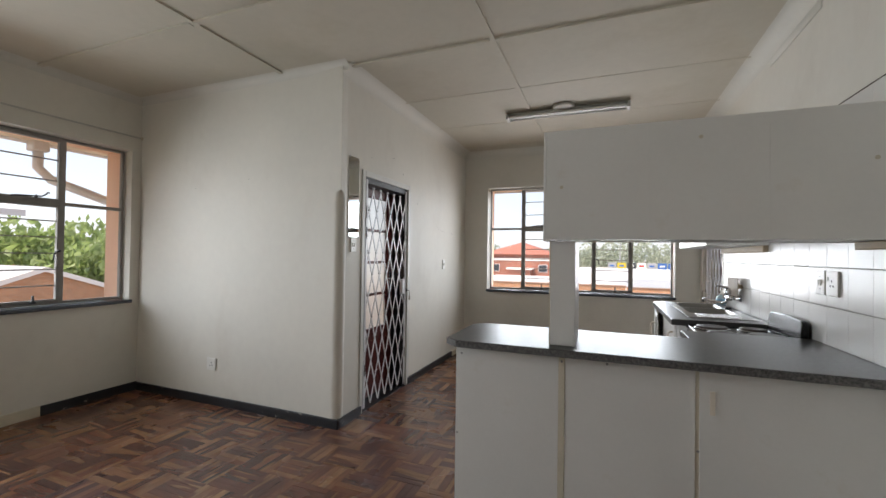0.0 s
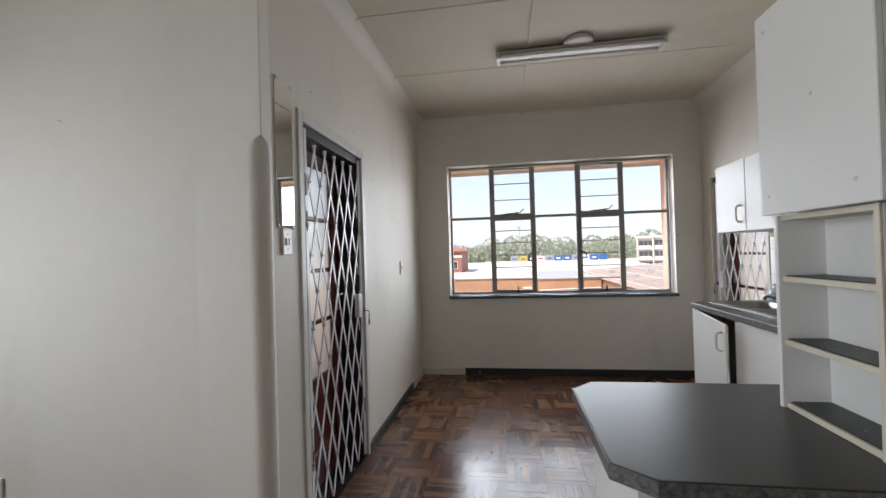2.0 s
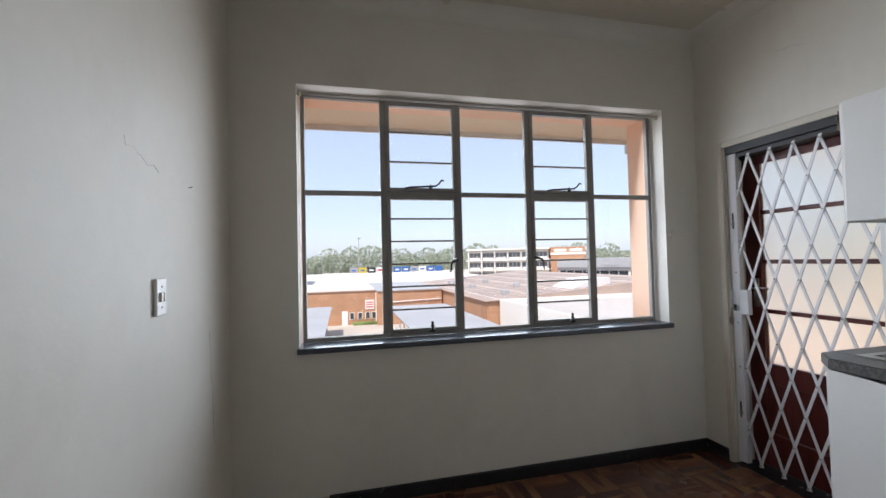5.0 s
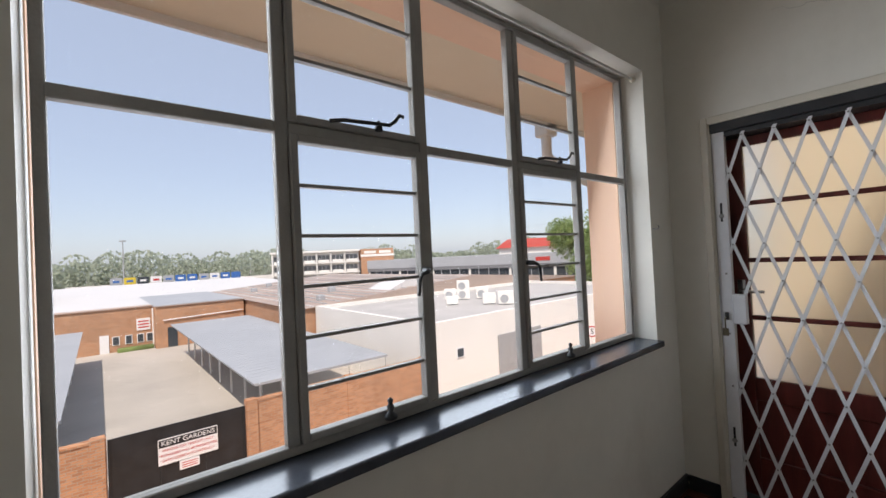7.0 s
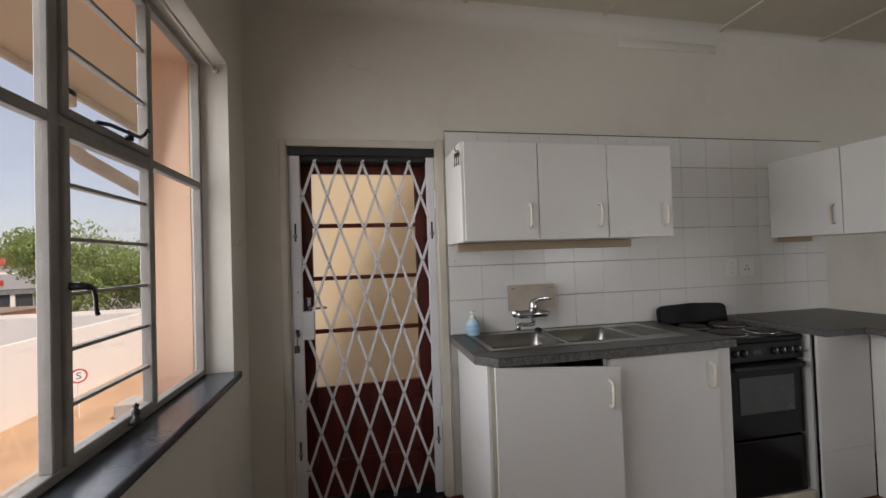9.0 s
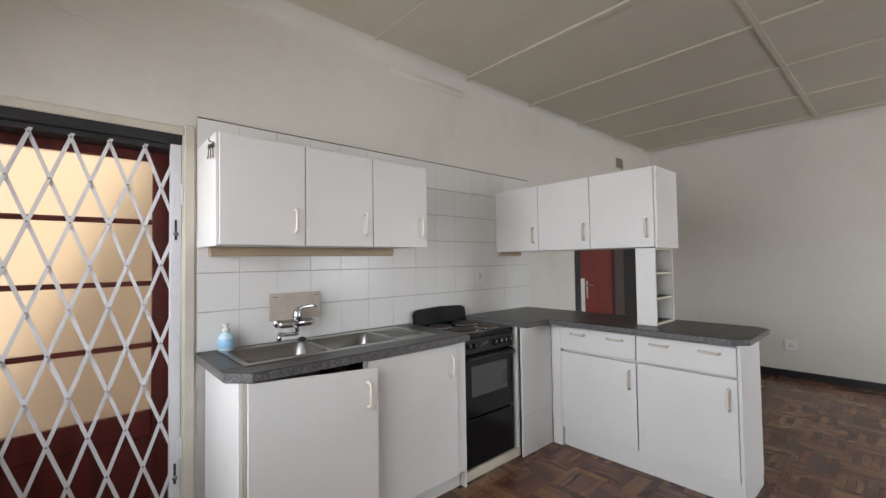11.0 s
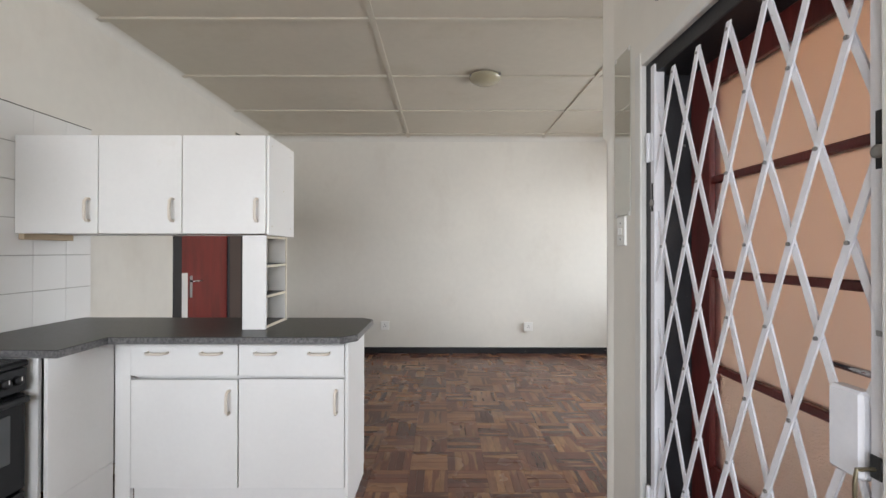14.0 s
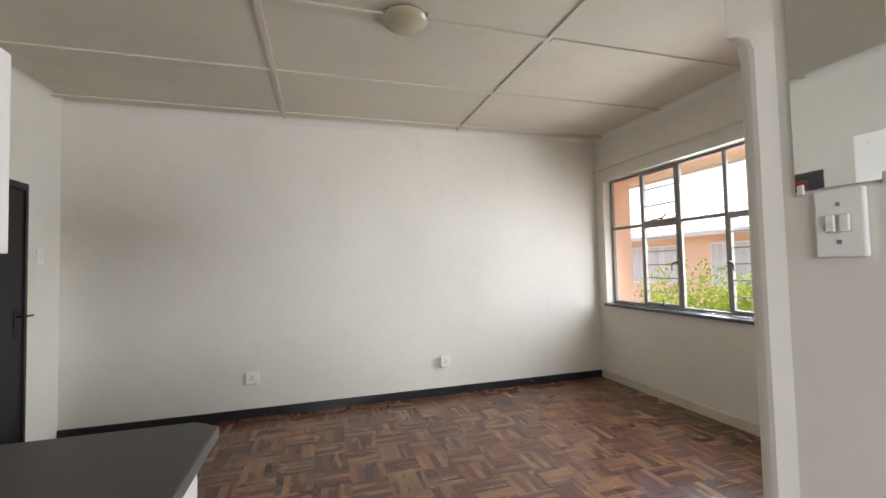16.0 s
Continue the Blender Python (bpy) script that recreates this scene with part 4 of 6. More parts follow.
def basin(bm, x0, x1, y0, y1, zt, depth, r=0.05, slope=0.02):
    """An open rounded bowl, hung from zt."""
    def ring(ins, z):
        out = []
        for cx, cy, a0 in ((x1 - r, y1 - r, 0), (x0 + r, y1 - r, 90), (x0 + r, y0 + r, 180), (x1 - r, y0 + r, 270)):
            for k in range(5):
                a = radians(a0 + 22.5 * k)
                out.append(bm.verts.new((cx + (r - ins) * math.cos(a), cy + (r - ins) * math.sin(a), z)))
        return out
    rings = [ring(-0.006, zt + 0.001), ring(0.0, zt - 0.004), ring(slope * 0.6, zt - depth * 0.6), ring(slope, zt - depth + 0.02), ring(slope + 0.015, zt - depth + 0.004), ring(slope + 0.028, zt - depth)]
    for a, b in zip(rings, rings[1:]):
        for i in range(20):
            bm.faces.new((a[i], b[i], b[(i + 1) % 20], a[(i + 1) % 20]))
    bm.faces.new(rings[-1][::-1])
    return rings[0]


snk = thing("kitchen_sink", (2.73, 1.36, KT), "stainless steel double bowl sink with a ribbed drainer", "sink")
bm = bmesh.new()
x0, x1, y0, y1 = 2.515, 2.955, 0.81, 1.90
bowls = ((2.57, 2.89, 1.495, 1.865), (2.57, 2.89, 1.085, 1.455))
za, zb = KT + 0.001, KT + 0.005
for a in ((x0, 2.564, y0, y1), (2.896, x1, y0, y1), (2.564, 2.896, y0, 1.079), (2.564, 2.896, 1.461, 1.489), (2.564, 2.896, 1.871, y1)):
    box(bm, *a, za, zb)
part("rim", bm, STEEL, snk)
for b in bowls:
    bm = bmesh.new()
    basin(bm, *b, zb, 0.15)
    bw = part("bowl", bm, STEEL, snk, smooth=True)
    cx, cy = (b[0] + b[1]) / 2, (b[2] + b[3]) / 2
    part("drain", lathe([(0.036, 0.0), (0.036, 0.003), (0.025, 0.004), (0.020, 0.001)], 20, pose(cx, cy, zb - 0.149)), CHROME, bw, "round drain fitting", True)
for k in range(9):
    x = 2.60 + k * 0.032
    part("drainer_rib", B(x, x + 0.010, 0.85, 1.05, zb, zb + 0.003, 0.0012, 1), STEEL, snk)
tagged(part("sink_plug", lathe([(0.022, 0), (0.025, 0.006), (0.018, 0.016), (0.006, 0.02)], 16, pose(2.92, 1.475, zb)), BLACKPL, smooth=True), "black rubber sink plug lying between the bowls", "plug")

# base units under the sink; the first door hangs ajar
FX = 2.41
PS = lambda u, d, z: (FX - d, u, z)
c = thing("sink_cabinet", (2.75, 1.6, 0), "white melamine sink cabinet, its sagging door ajar", "cabinet", "sink base cabinets")
part("side_panel", B(FX + 0.02, XR - 0.011, 1.93, 1.948, 0.001, KT - 0.044, 0.002, 1), MELA, c)
# Partition and back are black: the cabinet's inner shade put into their colour.
part("lining", B(FX + 0.03, XR - 0.031, 1.362, 1.37, 0.117, KT - 0.045), BLACKPL, c, "inner partition, black for the shade inside")
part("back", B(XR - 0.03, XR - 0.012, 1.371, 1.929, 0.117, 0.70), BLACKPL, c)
part("bottom_board", B(FX + 0.02, XR - 0.031, 1.362, 1.929, 0.10, 0.116), MELA, c)
part("plinth", B(FX + 0.06, FX + 0.076, 1.362, 1.929, 0.001, 0.099), MELA, c)
part("front_stile", B(FX + 0.02, FX + 0.04, 1.895, 1.929, 0.1, KT - 0.045), MELAEDGE, c)
bm = B(-0.59, 0, 0, 0.017, 0, 0.765, 0.003)
hinge = Matrix.Translation((FX + 0.006, 1.918, 0.121)) @ pose(0, 0, 0, 0, 0, 90 - 5) @ Matrix(((1, 0, 0, 0), (0, 1, 0, 0), (0.052, 0, 1, 0), (0, 0, 0, 1)))
bmesh.ops.transform(bm, matrix=hinge, verts=bm.verts)
dr = part("door", bm, MELA, c, "sagging white door ajar")
bm = tube([(-0.535, 0.017 + d, 0.645 + z) for d, z in ((0, 0.0575), (0.020, 0.0575), (0.032, 0.046), (0.035, 0.0), (0.032, -0.046), (0.020, -0.0575), (0, -0.0575))], 0.0082, 8)
bmesh.ops.transform(bm, matrix=hinge, verts=bm.verts)
part("handle", bm, HANDLE, dr, "yellowed white plastic bow handle", True)
for z in (0.2, 0.75):
    part("hinge", B(FX - 0.006, FX + 0.02, 1.892, 1.905, z, z + 0.05, 0.002, 1), CHROME, c)
c = thing("sink_cabinet", (2.75, 0.95, 0), "white melamine cabinet beside the stove with a closed door", "cabinet", "sink base cabinets")
part("body", B(FX + 0.02, XR - 0.012, 0.668, 1.36, 0.10, 0.74), MELA, c)
part("top_rail", B(FX + 0.02, FX + 0.04, 0.668, 1.36, 0.741, KT - 0.045), MELA, c)
part("side_panel", B(FX + 0.02, XR - 0.012, 0.652, 0.667, 0.001, KT - 0.045), MELA, c)
d = part("door", B(FX, FX + 0.017, 0.737, 1.343, 0.105, 0.878, 0.003, 2), MELA, c)
d_handle(PS, 0.792, 0.758, True, d)
part("plinth", B(FX + 0.06, FX + 0.076, 0.668, 1.361, 0.001, 0.099), MELA, c)

# tap, board behind it, soap bottle
tp = thing("kitchen_tap", (XR - 0.02, 1.50, 1.03), "chrome wall mounted mixer tap over the sink", "tap")
for y in (1.43, 1.58):
    part("wall_union", lathe([(0.030, 0), (0.026, 0.008), (0.016, 0.012), (0.016, 0.07)], 18, pose(XR - 0.011, y, 1.035, 0, -90, 0)), CHROME, tp, smooth=True)
part("mixer_body", tube([(XR - 0.085, 1.405, 1.035), (XR - 0.085, 1.42, 1.035), (XR - 0.085, 1.505, 1.037), (XR - 0.085, 1.59, 1.035), (XR - 0.085, 1.605, 1.035)], [0.014, 0.022, 0.025, 0.022, 0.014], 14), CHROME, tp, smooth=True)
part("cartridge", lathe([(0.024, 0), (0.026, 0.03), (0.024, 0.055), (0.015, 0.07), (0.004, 0.073)], 18, pose(XR - 0.088, 1.50, 1.045)), CHROME, tp, smooth=True)
part("lever", tube([(XR - 0.09, 1.50, 1.112), (XR - 0.125, 1.475, 1.128), (XR - 0.17, 1.445, 1.135), (XR - 0.19, 1.432, 1.132)], [0.013, 0.010, 0.009, 0.005], 10), CHROME, tp, smooth=True)
part("spout", tube([(XR - 0.088, 1.505, 1.02), (XR - 0.10, 1.505, 0.995), (XR - 0.13, 1.52, 0.985), (XR - 0.19, 1.585, 0.992), (XR - 0.225, 1.635, 1.002), (XR - 0.24, 1.655, 1.0), (XR - 0.243, 1.66, 0.976)], [0.014, 0.012, 0.011, 0.011, 0.012, 0.013, 0.012], 12), CHROME, tp, smooth=True)
bd = thing("tap_board", (XR - 0.015, 1.49, 1.04), "bare brown board fixed to the tiles behind the tap", "board")
part("board", B(XR - 0.058, XR - 0.050, 1.345, 1.644, 1.055, 1.207, 0.002, 1), BOARD, bd)
part("batten", B(XR - 0.0495, XR - 0.0115, 1.38, 1.61, 1.12, 1.15, 0.002, 1), WOODRAIL, bd)
for y in (1.37, 1.61):
    part("staple", B(XR - 0.060, XR - 0.0585, y - 0.014, y + 0.014, 1.185, 1.188), DARKDOT, bd)
bo = thing("soap_bottle", (2.952, 1.862, KT), "clear blue plastic soap bottle with a pump, on the worktop", "bottle")
bp_ = pose(2.952, 1.862, KT + 0.001) @ Matrix.Diagonal((1.2, 1.2, 0.88, 1))
part("bottle", lathe([(0.028, 0), (0.032, 0.006), (0.033, 0.05), (0.030, 0.085), (0.016, 0.105), (0.013, 0.112)], 20, bp_), BOTTLE, bo, smooth=True)
part("label", lathe([(0.0335, 0.02), (0.0345, 0.022), (0.0335, 0.07), (0.032, 0.072)], 20, bp_), BLUELAB, bo, "pale blue printed label", True)
part("pump", lathe([(0.016, 0.112), (0.016, 0.125), (0.006, 0.127), (0.006, 0.145), (0.014, 0.147), (0.013, 0.156), (0.004, 0.158)], 14, bp_), PLASTICW, bo, smooth=True)

# stove
st = thing("stove", (2.75, 0.385, 0), "black free standing electric stove with four solid plates", "stove")
TX, ty0, ty1, TZ = 2.475, 0.13, 0.635, 0.905
part("body", B(TX + 0.03, 2.985, ty0, ty1, 0.055, TZ - 0.03, 0.006), BLACKEN, st)
part("hob", B(TX - 0.005, 2.985, ty0 - 0.003, ty1 + 0.003, TZ - 0.029, TZ, 0.010, 3), BLACKEN, st)
bm = prism([(ty0, 0.0), (ty1, 0.0), (ty1, 0.085)] + [(ty1 - 0.05 + 0.05 * math.cos(a), 0.085 + 0.037 * math.sin(a)) for a in (math.pi / 2 * i / 5 for i in range(1, 6))] + [((ty0 + ty1) / 2, 0.131)] + [(ty0 + 0.05 - 0.05 * math.sin(a), 0.085 + 0.037 * math.cos(a)) for a in (math.pi / 2 * i / 5 for i in range(5))] + [(ty0, 0.085)], -0.019, 0.019, 0.008)
bmesh.ops.transform(bm, matrix=pose(2.956, 0, TZ + 0.001, 0, 7, 0) @ Matrix(((0, 0, 1, 0), (1, 0, 0, 0), (0, 1, 0, 0), (0, 0, 0, 1))), verts=bm.verts)
part("splashback", bm, BLACKEN, st)
for x, y, r in ((2.60, 0.50, 0.090), (2.60, 0.26, 0.075), (2.83, 0.50, 0.075), (2.83, 0.26, 0.090)):
    pl = part("hotplate", lathe([(r + 0.012, 0), (r + 0.010, 0.004), (r, 0.006), (r, 0.014), (r - 0.02, 0.016), (r * 0.5, 0.0155), (0.02, 0.014), (0.004, 0.013)], 32, pose(x, y, TZ)), HOTPLATE, st, smooth=True)
    part("trim_ring", lathe([(r + 0.014, 0.0), (r + 0.015, 0.003), (r + 0.010, 0.0055), (r + 0.004, 0.004)], 32, pose(x, y, TZ + 0.0005)), CHROME, pl, "", True)
cp = part("control_panel", B(TX, TX + 0.03, ty0 + 0.004, ty1 - 0.004, 0.775, TZ - 0.032, 0.006), BLACKPL, st)
for y in (0.175, 0.225, 0.275, 0.325, 0.52, 0.575):
    kb = part("knob", lathe([(0.020, 0), (0.019, 0.014), (0.015, 0.020), (0.003, 0.021)], 18, pose(TX, y, 0.825, 0, -90, 0)), BLACKPL, cp, smooth=True)
    part("pointer", B(TX - 0.0225, TX - 0.0205, y - 0.0015, y + 0.0015, 0.826, 0.842), PLASTICW, kb)
part("display", B(TX - 0.0015, TX, 0.40, 0.46, 0.815, 0.84), OVENGLASS, cp)
od = part("oven_door", B(TX + 0.002, TX + 0.03, ty0 + 0.006, ty1 - 0.006, 0.37, 0.765, 0.006), BLACKEN, st)
part("window", B(TX - 0.001, TX + 0.002, 0.20, 0.555, 0.50, 0.695, 0.001, 1), OVENGLASS, od, "dark oven window")
part("oven_handle", B(TX - 0.035, TX - 0.001, ty0 + 0.02, ty1 - 0.02, 0.735, 0.762, 0.010, 3), BLACKPL, od)
part("warming_drawer", B(TX + 0.002, TX + 0.03, ty0 + 0.006, ty1 - 0.006, 0.058, 0.36, 0.006), BLACKEN, st)
sp = thing("stove_plinth", (2.75, 0.38, 0), "worn white board platform under the stove", "plinth")
part("platform", B(2.475, XR - 0.012, 0.104, 0.651, 0.001, 0.053, 0.003, 1), MELA, sp)
part("front_lip", B(2.457, 2.4745, 0.104, 0.651, 0.001, 0.06, 0.003, 1), MELAEDGE, sp)


# ---- switches, sockets, vent, mirror, lights ----
def plate(name, P, u, z, w, h, label, category, kind, group="", proud=0.0):
    t = thing(name, P(u, 0, z - h / 2), label, category, group)
    if proud:
        a, b = P(u - w / 2 + 0.003, 0.001, z - h / 2 + 0.003), P(u + w / 2 - 0.003, proud, z + h / 2 - 0.003)
        part("back_box", B(a[0], b[0], a[1], b[1], a[2], b[2], bevel=0.003), MELAEDGE, t)
        face = P
        P = lambda u, d, z: face(u, d + proud, z)

    def bar(ua, ub, za, zb, d0, d1, nm, material, parent=t, bevel=0.002):
        a, b = P(ua, d0, za), P(ub, d1, zb)
        return part(nm, B(a[0], b[0], a[1], b[1], a[2], b[2], bevel=bevel), material, parent)
    pl = bar(u - w / 2, u + w / 2, z - h / 2, z + h / 2, 0.001, 0.012, "cover_plate", PLASTICW, bevel=0.004)
    if kind == "switch":
        for k in (-1, 1):
            bar(u + k * 0.0105 - 0.0085, u + k * 0.0105 + 0.0085, z - 0.0165, z + 0.0165, 0.0118, 0.0126, "rocker_gap", MELAEDGE, pl, 0.0)
            bar(u + k * 0.0105 - 0.0070, u + k * 0.0105 + 0.0070, z - 0.015, z + 0.015, 0.0127, 0.0185, "rocker", PLASTICW, pl)
        for k in (-1, 1):
            bar(u - 0.0035, u + 0.0035, z + k * 0.033 - 0.0035, z + k * 0.033 + 0.0035, 0.012, 0.0135, "screw", RIVET, pl, 0.001)
    elif kind == "socket":
        for du, dz in ((0, 0.012), (-0.014, -0.012), (0.014, -0.012)):
            bar(u + du - 0.005, u + du + 0.005, z + dz - 0.005, z + dz + 0.005, 0.011, 0.0128, "socket_hole", DARKDOT, pl, 0.001)
        bar(u + w * 0.25, u + w * 0.36, z + 0.012, z + 0.034, 0.012, 0.017, "rocker", PLASTICW, pl)
    return t


PE = lambda u, d, z: (XR - d, u, z)
PSW = lambda u, d, z: (d, u, z)
PBK = lambda u, d, z: (u, YB + d, z)
PPT = lambda u, d, z: (u, -d, z)
plate("light_switch", PSW, 0.175, 1.44, 0.075, 0.12, "white double light switch below the mirror", "light switch", "switch")
plate("light_switch", PSW, 2.22, 1.245, 0.075, 0.12, "white light switch on the bare kitchen wall", "light switch", "switch")
plate("light_switch", PE, -3.37, 1.53, 0.075, 0.12, "white light switch beside the black door", "light switch", "switch")
plate("wall_socket", PPT, -1.345, 0.36, 0.11, 0.11, "white square wall socket low on the partition", "socket", "socket", "wall sockets")
plate("wall_socket", PBK, 1.51, 0.365, 0.115, 0.115, "white square wall socket above the skirting", "socket", "socket", "wall sockets")
plate("wall_socket", PBK, -0.39, 0.36, 0.115, 0.115, "white square wall socket box standing proud of the wall", "socket", "socket", "wall sockets", 0.028)
PT = lambda u, d, z: (XR - 0.010 - d, u, z)
plate("wall_socket", PT, 0.03, 1.25, 0.095, 0.125, "white stove isolator switch on the tiles", "socket", "switch")
plate("wall_socket", PT, -0.09, 1.25, 0.12, 0.125, "white socket on the tiles beside the isolator", "socket", "socket", "wall sockets")
vt = thing("wall_vent", (XR, -2.73, 2.52), "small grey louvred air vent high on the wall", "vent")
part("frame", B(XR - 0.008, XR - 0.001, -2.83, -2.63, 2.52, 2.655, 0.002, 1), MELAEDGE, vt)
for k in range(5):
    for j in range(4):
        part("vent_hole", B(XR - 0.0095, XR - 0.0082, -2.815 + j * 0.047, -2.78 + j * 0.047, 2.53 + k * 0.025, 2.546 + k * 0.025), DARKDOT, vt)
mr = thing("wall_mirror", (0.006, 0.18, 1.505), "narrow frameless mirror strip on the wall beside the gate", "mirror")
part("mirror_glass", B(0.0012, 0.006, 0.105, 0.25, 1.505, 2.165, 0.001, 1), MIRROR, mr)
for y, z in ((0.115, 1.51), (0.24, 1.51), (0.115, 2.16), (0.24, 2.16)):
    part("clip", B(0.001, 0.009, y - 0.006, y + 0.006, z - 0.012, z + 0.008, 0.002, 1), BATTEN, mr)

fl = thing("batten_light", (1.55, 1.60, H), "twin fluorescent batten light, switched off, fixed to the ceiling", "ceiling light")
part("spine", B(0.95, 2.15, 1.575, 1.635, H - 0.05, H - 0.004, 0.006), BATTEN, fl)
for y in (1.555, 1.655):
    part("tube", tube([(0.985, y, H - 0.048), (2.115, y, H - 0.048)], 0.013, 12), TUBE, fl, smooth=True)
for x in (0.95, 2.125):
    part("tube_holder", B(x, x + 0.025, 1.535, 1.675, H - 0.07, H - 0.015, 0.004), BATTEN, fl)
part("reflector", B(0.976, 2.124, 1.53, 1.68, H - 0.028, H - 0.022, 0.002, 1), BATTEN, fl)
part("ceiling_rose", lathe([(0.05, -0.006), (0.095, -0.004), (0.105, 0.002), (0.105, 0.02)], 24, pose(1.54, 1.52, H - 0.021)), BATTEN, fl, smooth=True)
bl = thing("bowl_light", (0.375, -1.70, H - 0.09), "yellowed round glass bowl light on the lounge ceiling", "ceiling light")
part("bowl", lathe([(0.004, -0.074), (0.05, -0.071), (0.09, -0.060), (0.122, -0.042), (0.138, -0.022), (0.14, -0.013), (0.134, -0.012)], 32, pose(0.375, -1.70, H)), OPAL, bl, smooth=True)
part("base", lathe([(0.10, -0.014), (0.10, -0.004)], 28, pose(0.375, -1.70, H)), BATTEN, bl)
for k in range(3):
    a = 2.1 * k + 0.4
    part("clip", B(-0.006, 0.006, -0.004, 0.012, -0.03, -0.006, 0.002, 1, m=pose(0.375 + 0.138 * math.cos(a), -1.70 + 0.138 * math.sin(a), H, 0, 0, math.degrees(a) - 90)), RIVET, bl)

# nails and hooks left in the walls
def nail(p, n):
    t = thing("wall_nail", p, "small bent nail stuck in the plaster", "nail", "nails in the walls")
    d = Vector(n)
    part("shank", tube([Vector(p), Vector(p) + d * 0.010, Vector(p) + d * 0.014 + Vector((0, 0, 0.004))], 0.0016, 6), RIVET, t)


for y, z in ((0.45, 2.22), (1.05, 2.18), (1.4, 1.92), (2.5, 1.65), (0.85, 2.3)):
    nail((0.0, y, z), (1, 0, 0))
for x, z in ((-0.95, 2.0), (-1.6, 1.95)):
    nail((x, 0.0, z), (0, -1, 0))
nail((XR - 0.010, 1.95, 1.36), (-1, 0, 0))


# hairline cracks in the plaster
CRACK = mat("plaster_crack", (0.50, 0.48, 0.44), 0.9, var=0.2)


def crack(parent, P, u, z, du, dz, n, seed):
    """A thin jagged line of broken plaster on a wall. P(u, d, z) with d towards the room."""
    rnd = random.Random(seed)
    pts = []
    for k in range(n + 1):
        pts.append(P(u + du * k / n + rnd.uniform(-0.012, 0.012), 0.0002, z + dz * k / n + rnd.uniform(-0.012, 0.012)))
    part("crack", tube(pts, [0.0008 * (0.4 + rnd.random()) for p in pts], 5), CRACK, bpy.data.objects[parent])


crack("wall_kitchen_west", PSW, 2.0, 1.70, 0.22, -0.05, 8, 2)
crack("wall_kitchen_west", PSW, 2.75, 1.05, 0.05, -0.5, 10, 3)
crack("wall_east", PE, 2.35, 2.46, 0.22, 0.05, 8, 4)
crack("wall_north", lambda u, d, z: (u, YW - d, z), 2.78, 1.50, 0.10, -0.03, 6, 5)
hk = thing("wall_hook", (2.745, YW, 1.48), "small bent steel hook beside the kitchen window", "hook")
part("hook", tube([(2.755, YW - 0.001, 1.48), (2.755, YW - 0.03, 1.478), (2.753, YW - 0.036, 1.488), (2.752, YW - 0.034, 1.498)], 0.003, 6), RIVET, hk)

# ---- outside: ground, street wall, yard, buildings, trees ----
G = -5.3
GROUND = mat("pale_tarmac", (0.32, 0.29, 0.26), 0.9, var=0.1, scale=0.15, fine=6, bump=0.1)
DIRT = mat("orange_dirt_pavement", (0.52, 0.33, 0.20), 0.9, var=0.12, scale=0.5, fine=12, bump=0.2)
YARD = mat("yard_concrete", (0.45, 0.41, 0.36), 0.9, var=0.1, scale=0.3, fine=8)
WHITEW = mat("white_building_paint", (0.80, 0.77, 0.72), 0.8, var=0.03, scale=0.4, fine=8)
ROOFG = mat("galvanised_roof", (0.42, 0.43, 0.44), 0.5, 0.2, var=0.08, scale=0.5, fine=5)
ROOFW = mat("white_roof_sheet", (0.62, 0.61, 0.60), 0.6, var=0.04, scale=0.3, fine=4)
ROOFB = mat("brown_roof_sheet", (0.40, 0.31, 0.26), 0.7, var=0.12, scale=0.3, fine=4)
GREYF = mat("grey_shop_cladding", (0.40, 0.41, 0.43), 0.5, var=0.05, scale=0.3, fine=4)
DARKWIN = mat("dark_far_window", (0.05, 0.06, 0.07), 0.15, var=0.1)
ROOFRED = mat("red_roof_sheet", (0.62, 0.10, 0.08), 0.6, var=0.08, scale=0.3, fine=4)
BLUE = mat("blue_sign", (0.05, 0.16, 0.45), 0.5, var=0.1)
# Far panes are greyed, with haze put into their base colour.
HAZEWIN = mat("grey_hazed_window", (0.20, 0.21, 0.22), 0.3, var=0.2, scale=0.6)
REDSIGN = mat("red_sign_paint", (0.55, 0.05, 0.04), 0.5, var=0.1)
YELSIGN = mat("yellow_sign_paint", (0.70, 0.52, 0.05), 0.5, var=0.1)
SIGNW = mat("white_sign_board", (0.80, 0.79, 0.78), 0.5, var=0.02)
GATEB = mat("black_gate_sheet", (0.018, 0.018, 0.02), 0.45, var=0.3, scale=3, fine=30)
TRUNK = mat("tree_bark", (0.10, 0.075, 0.05), 0.9, var=0.2, bump=0.4)


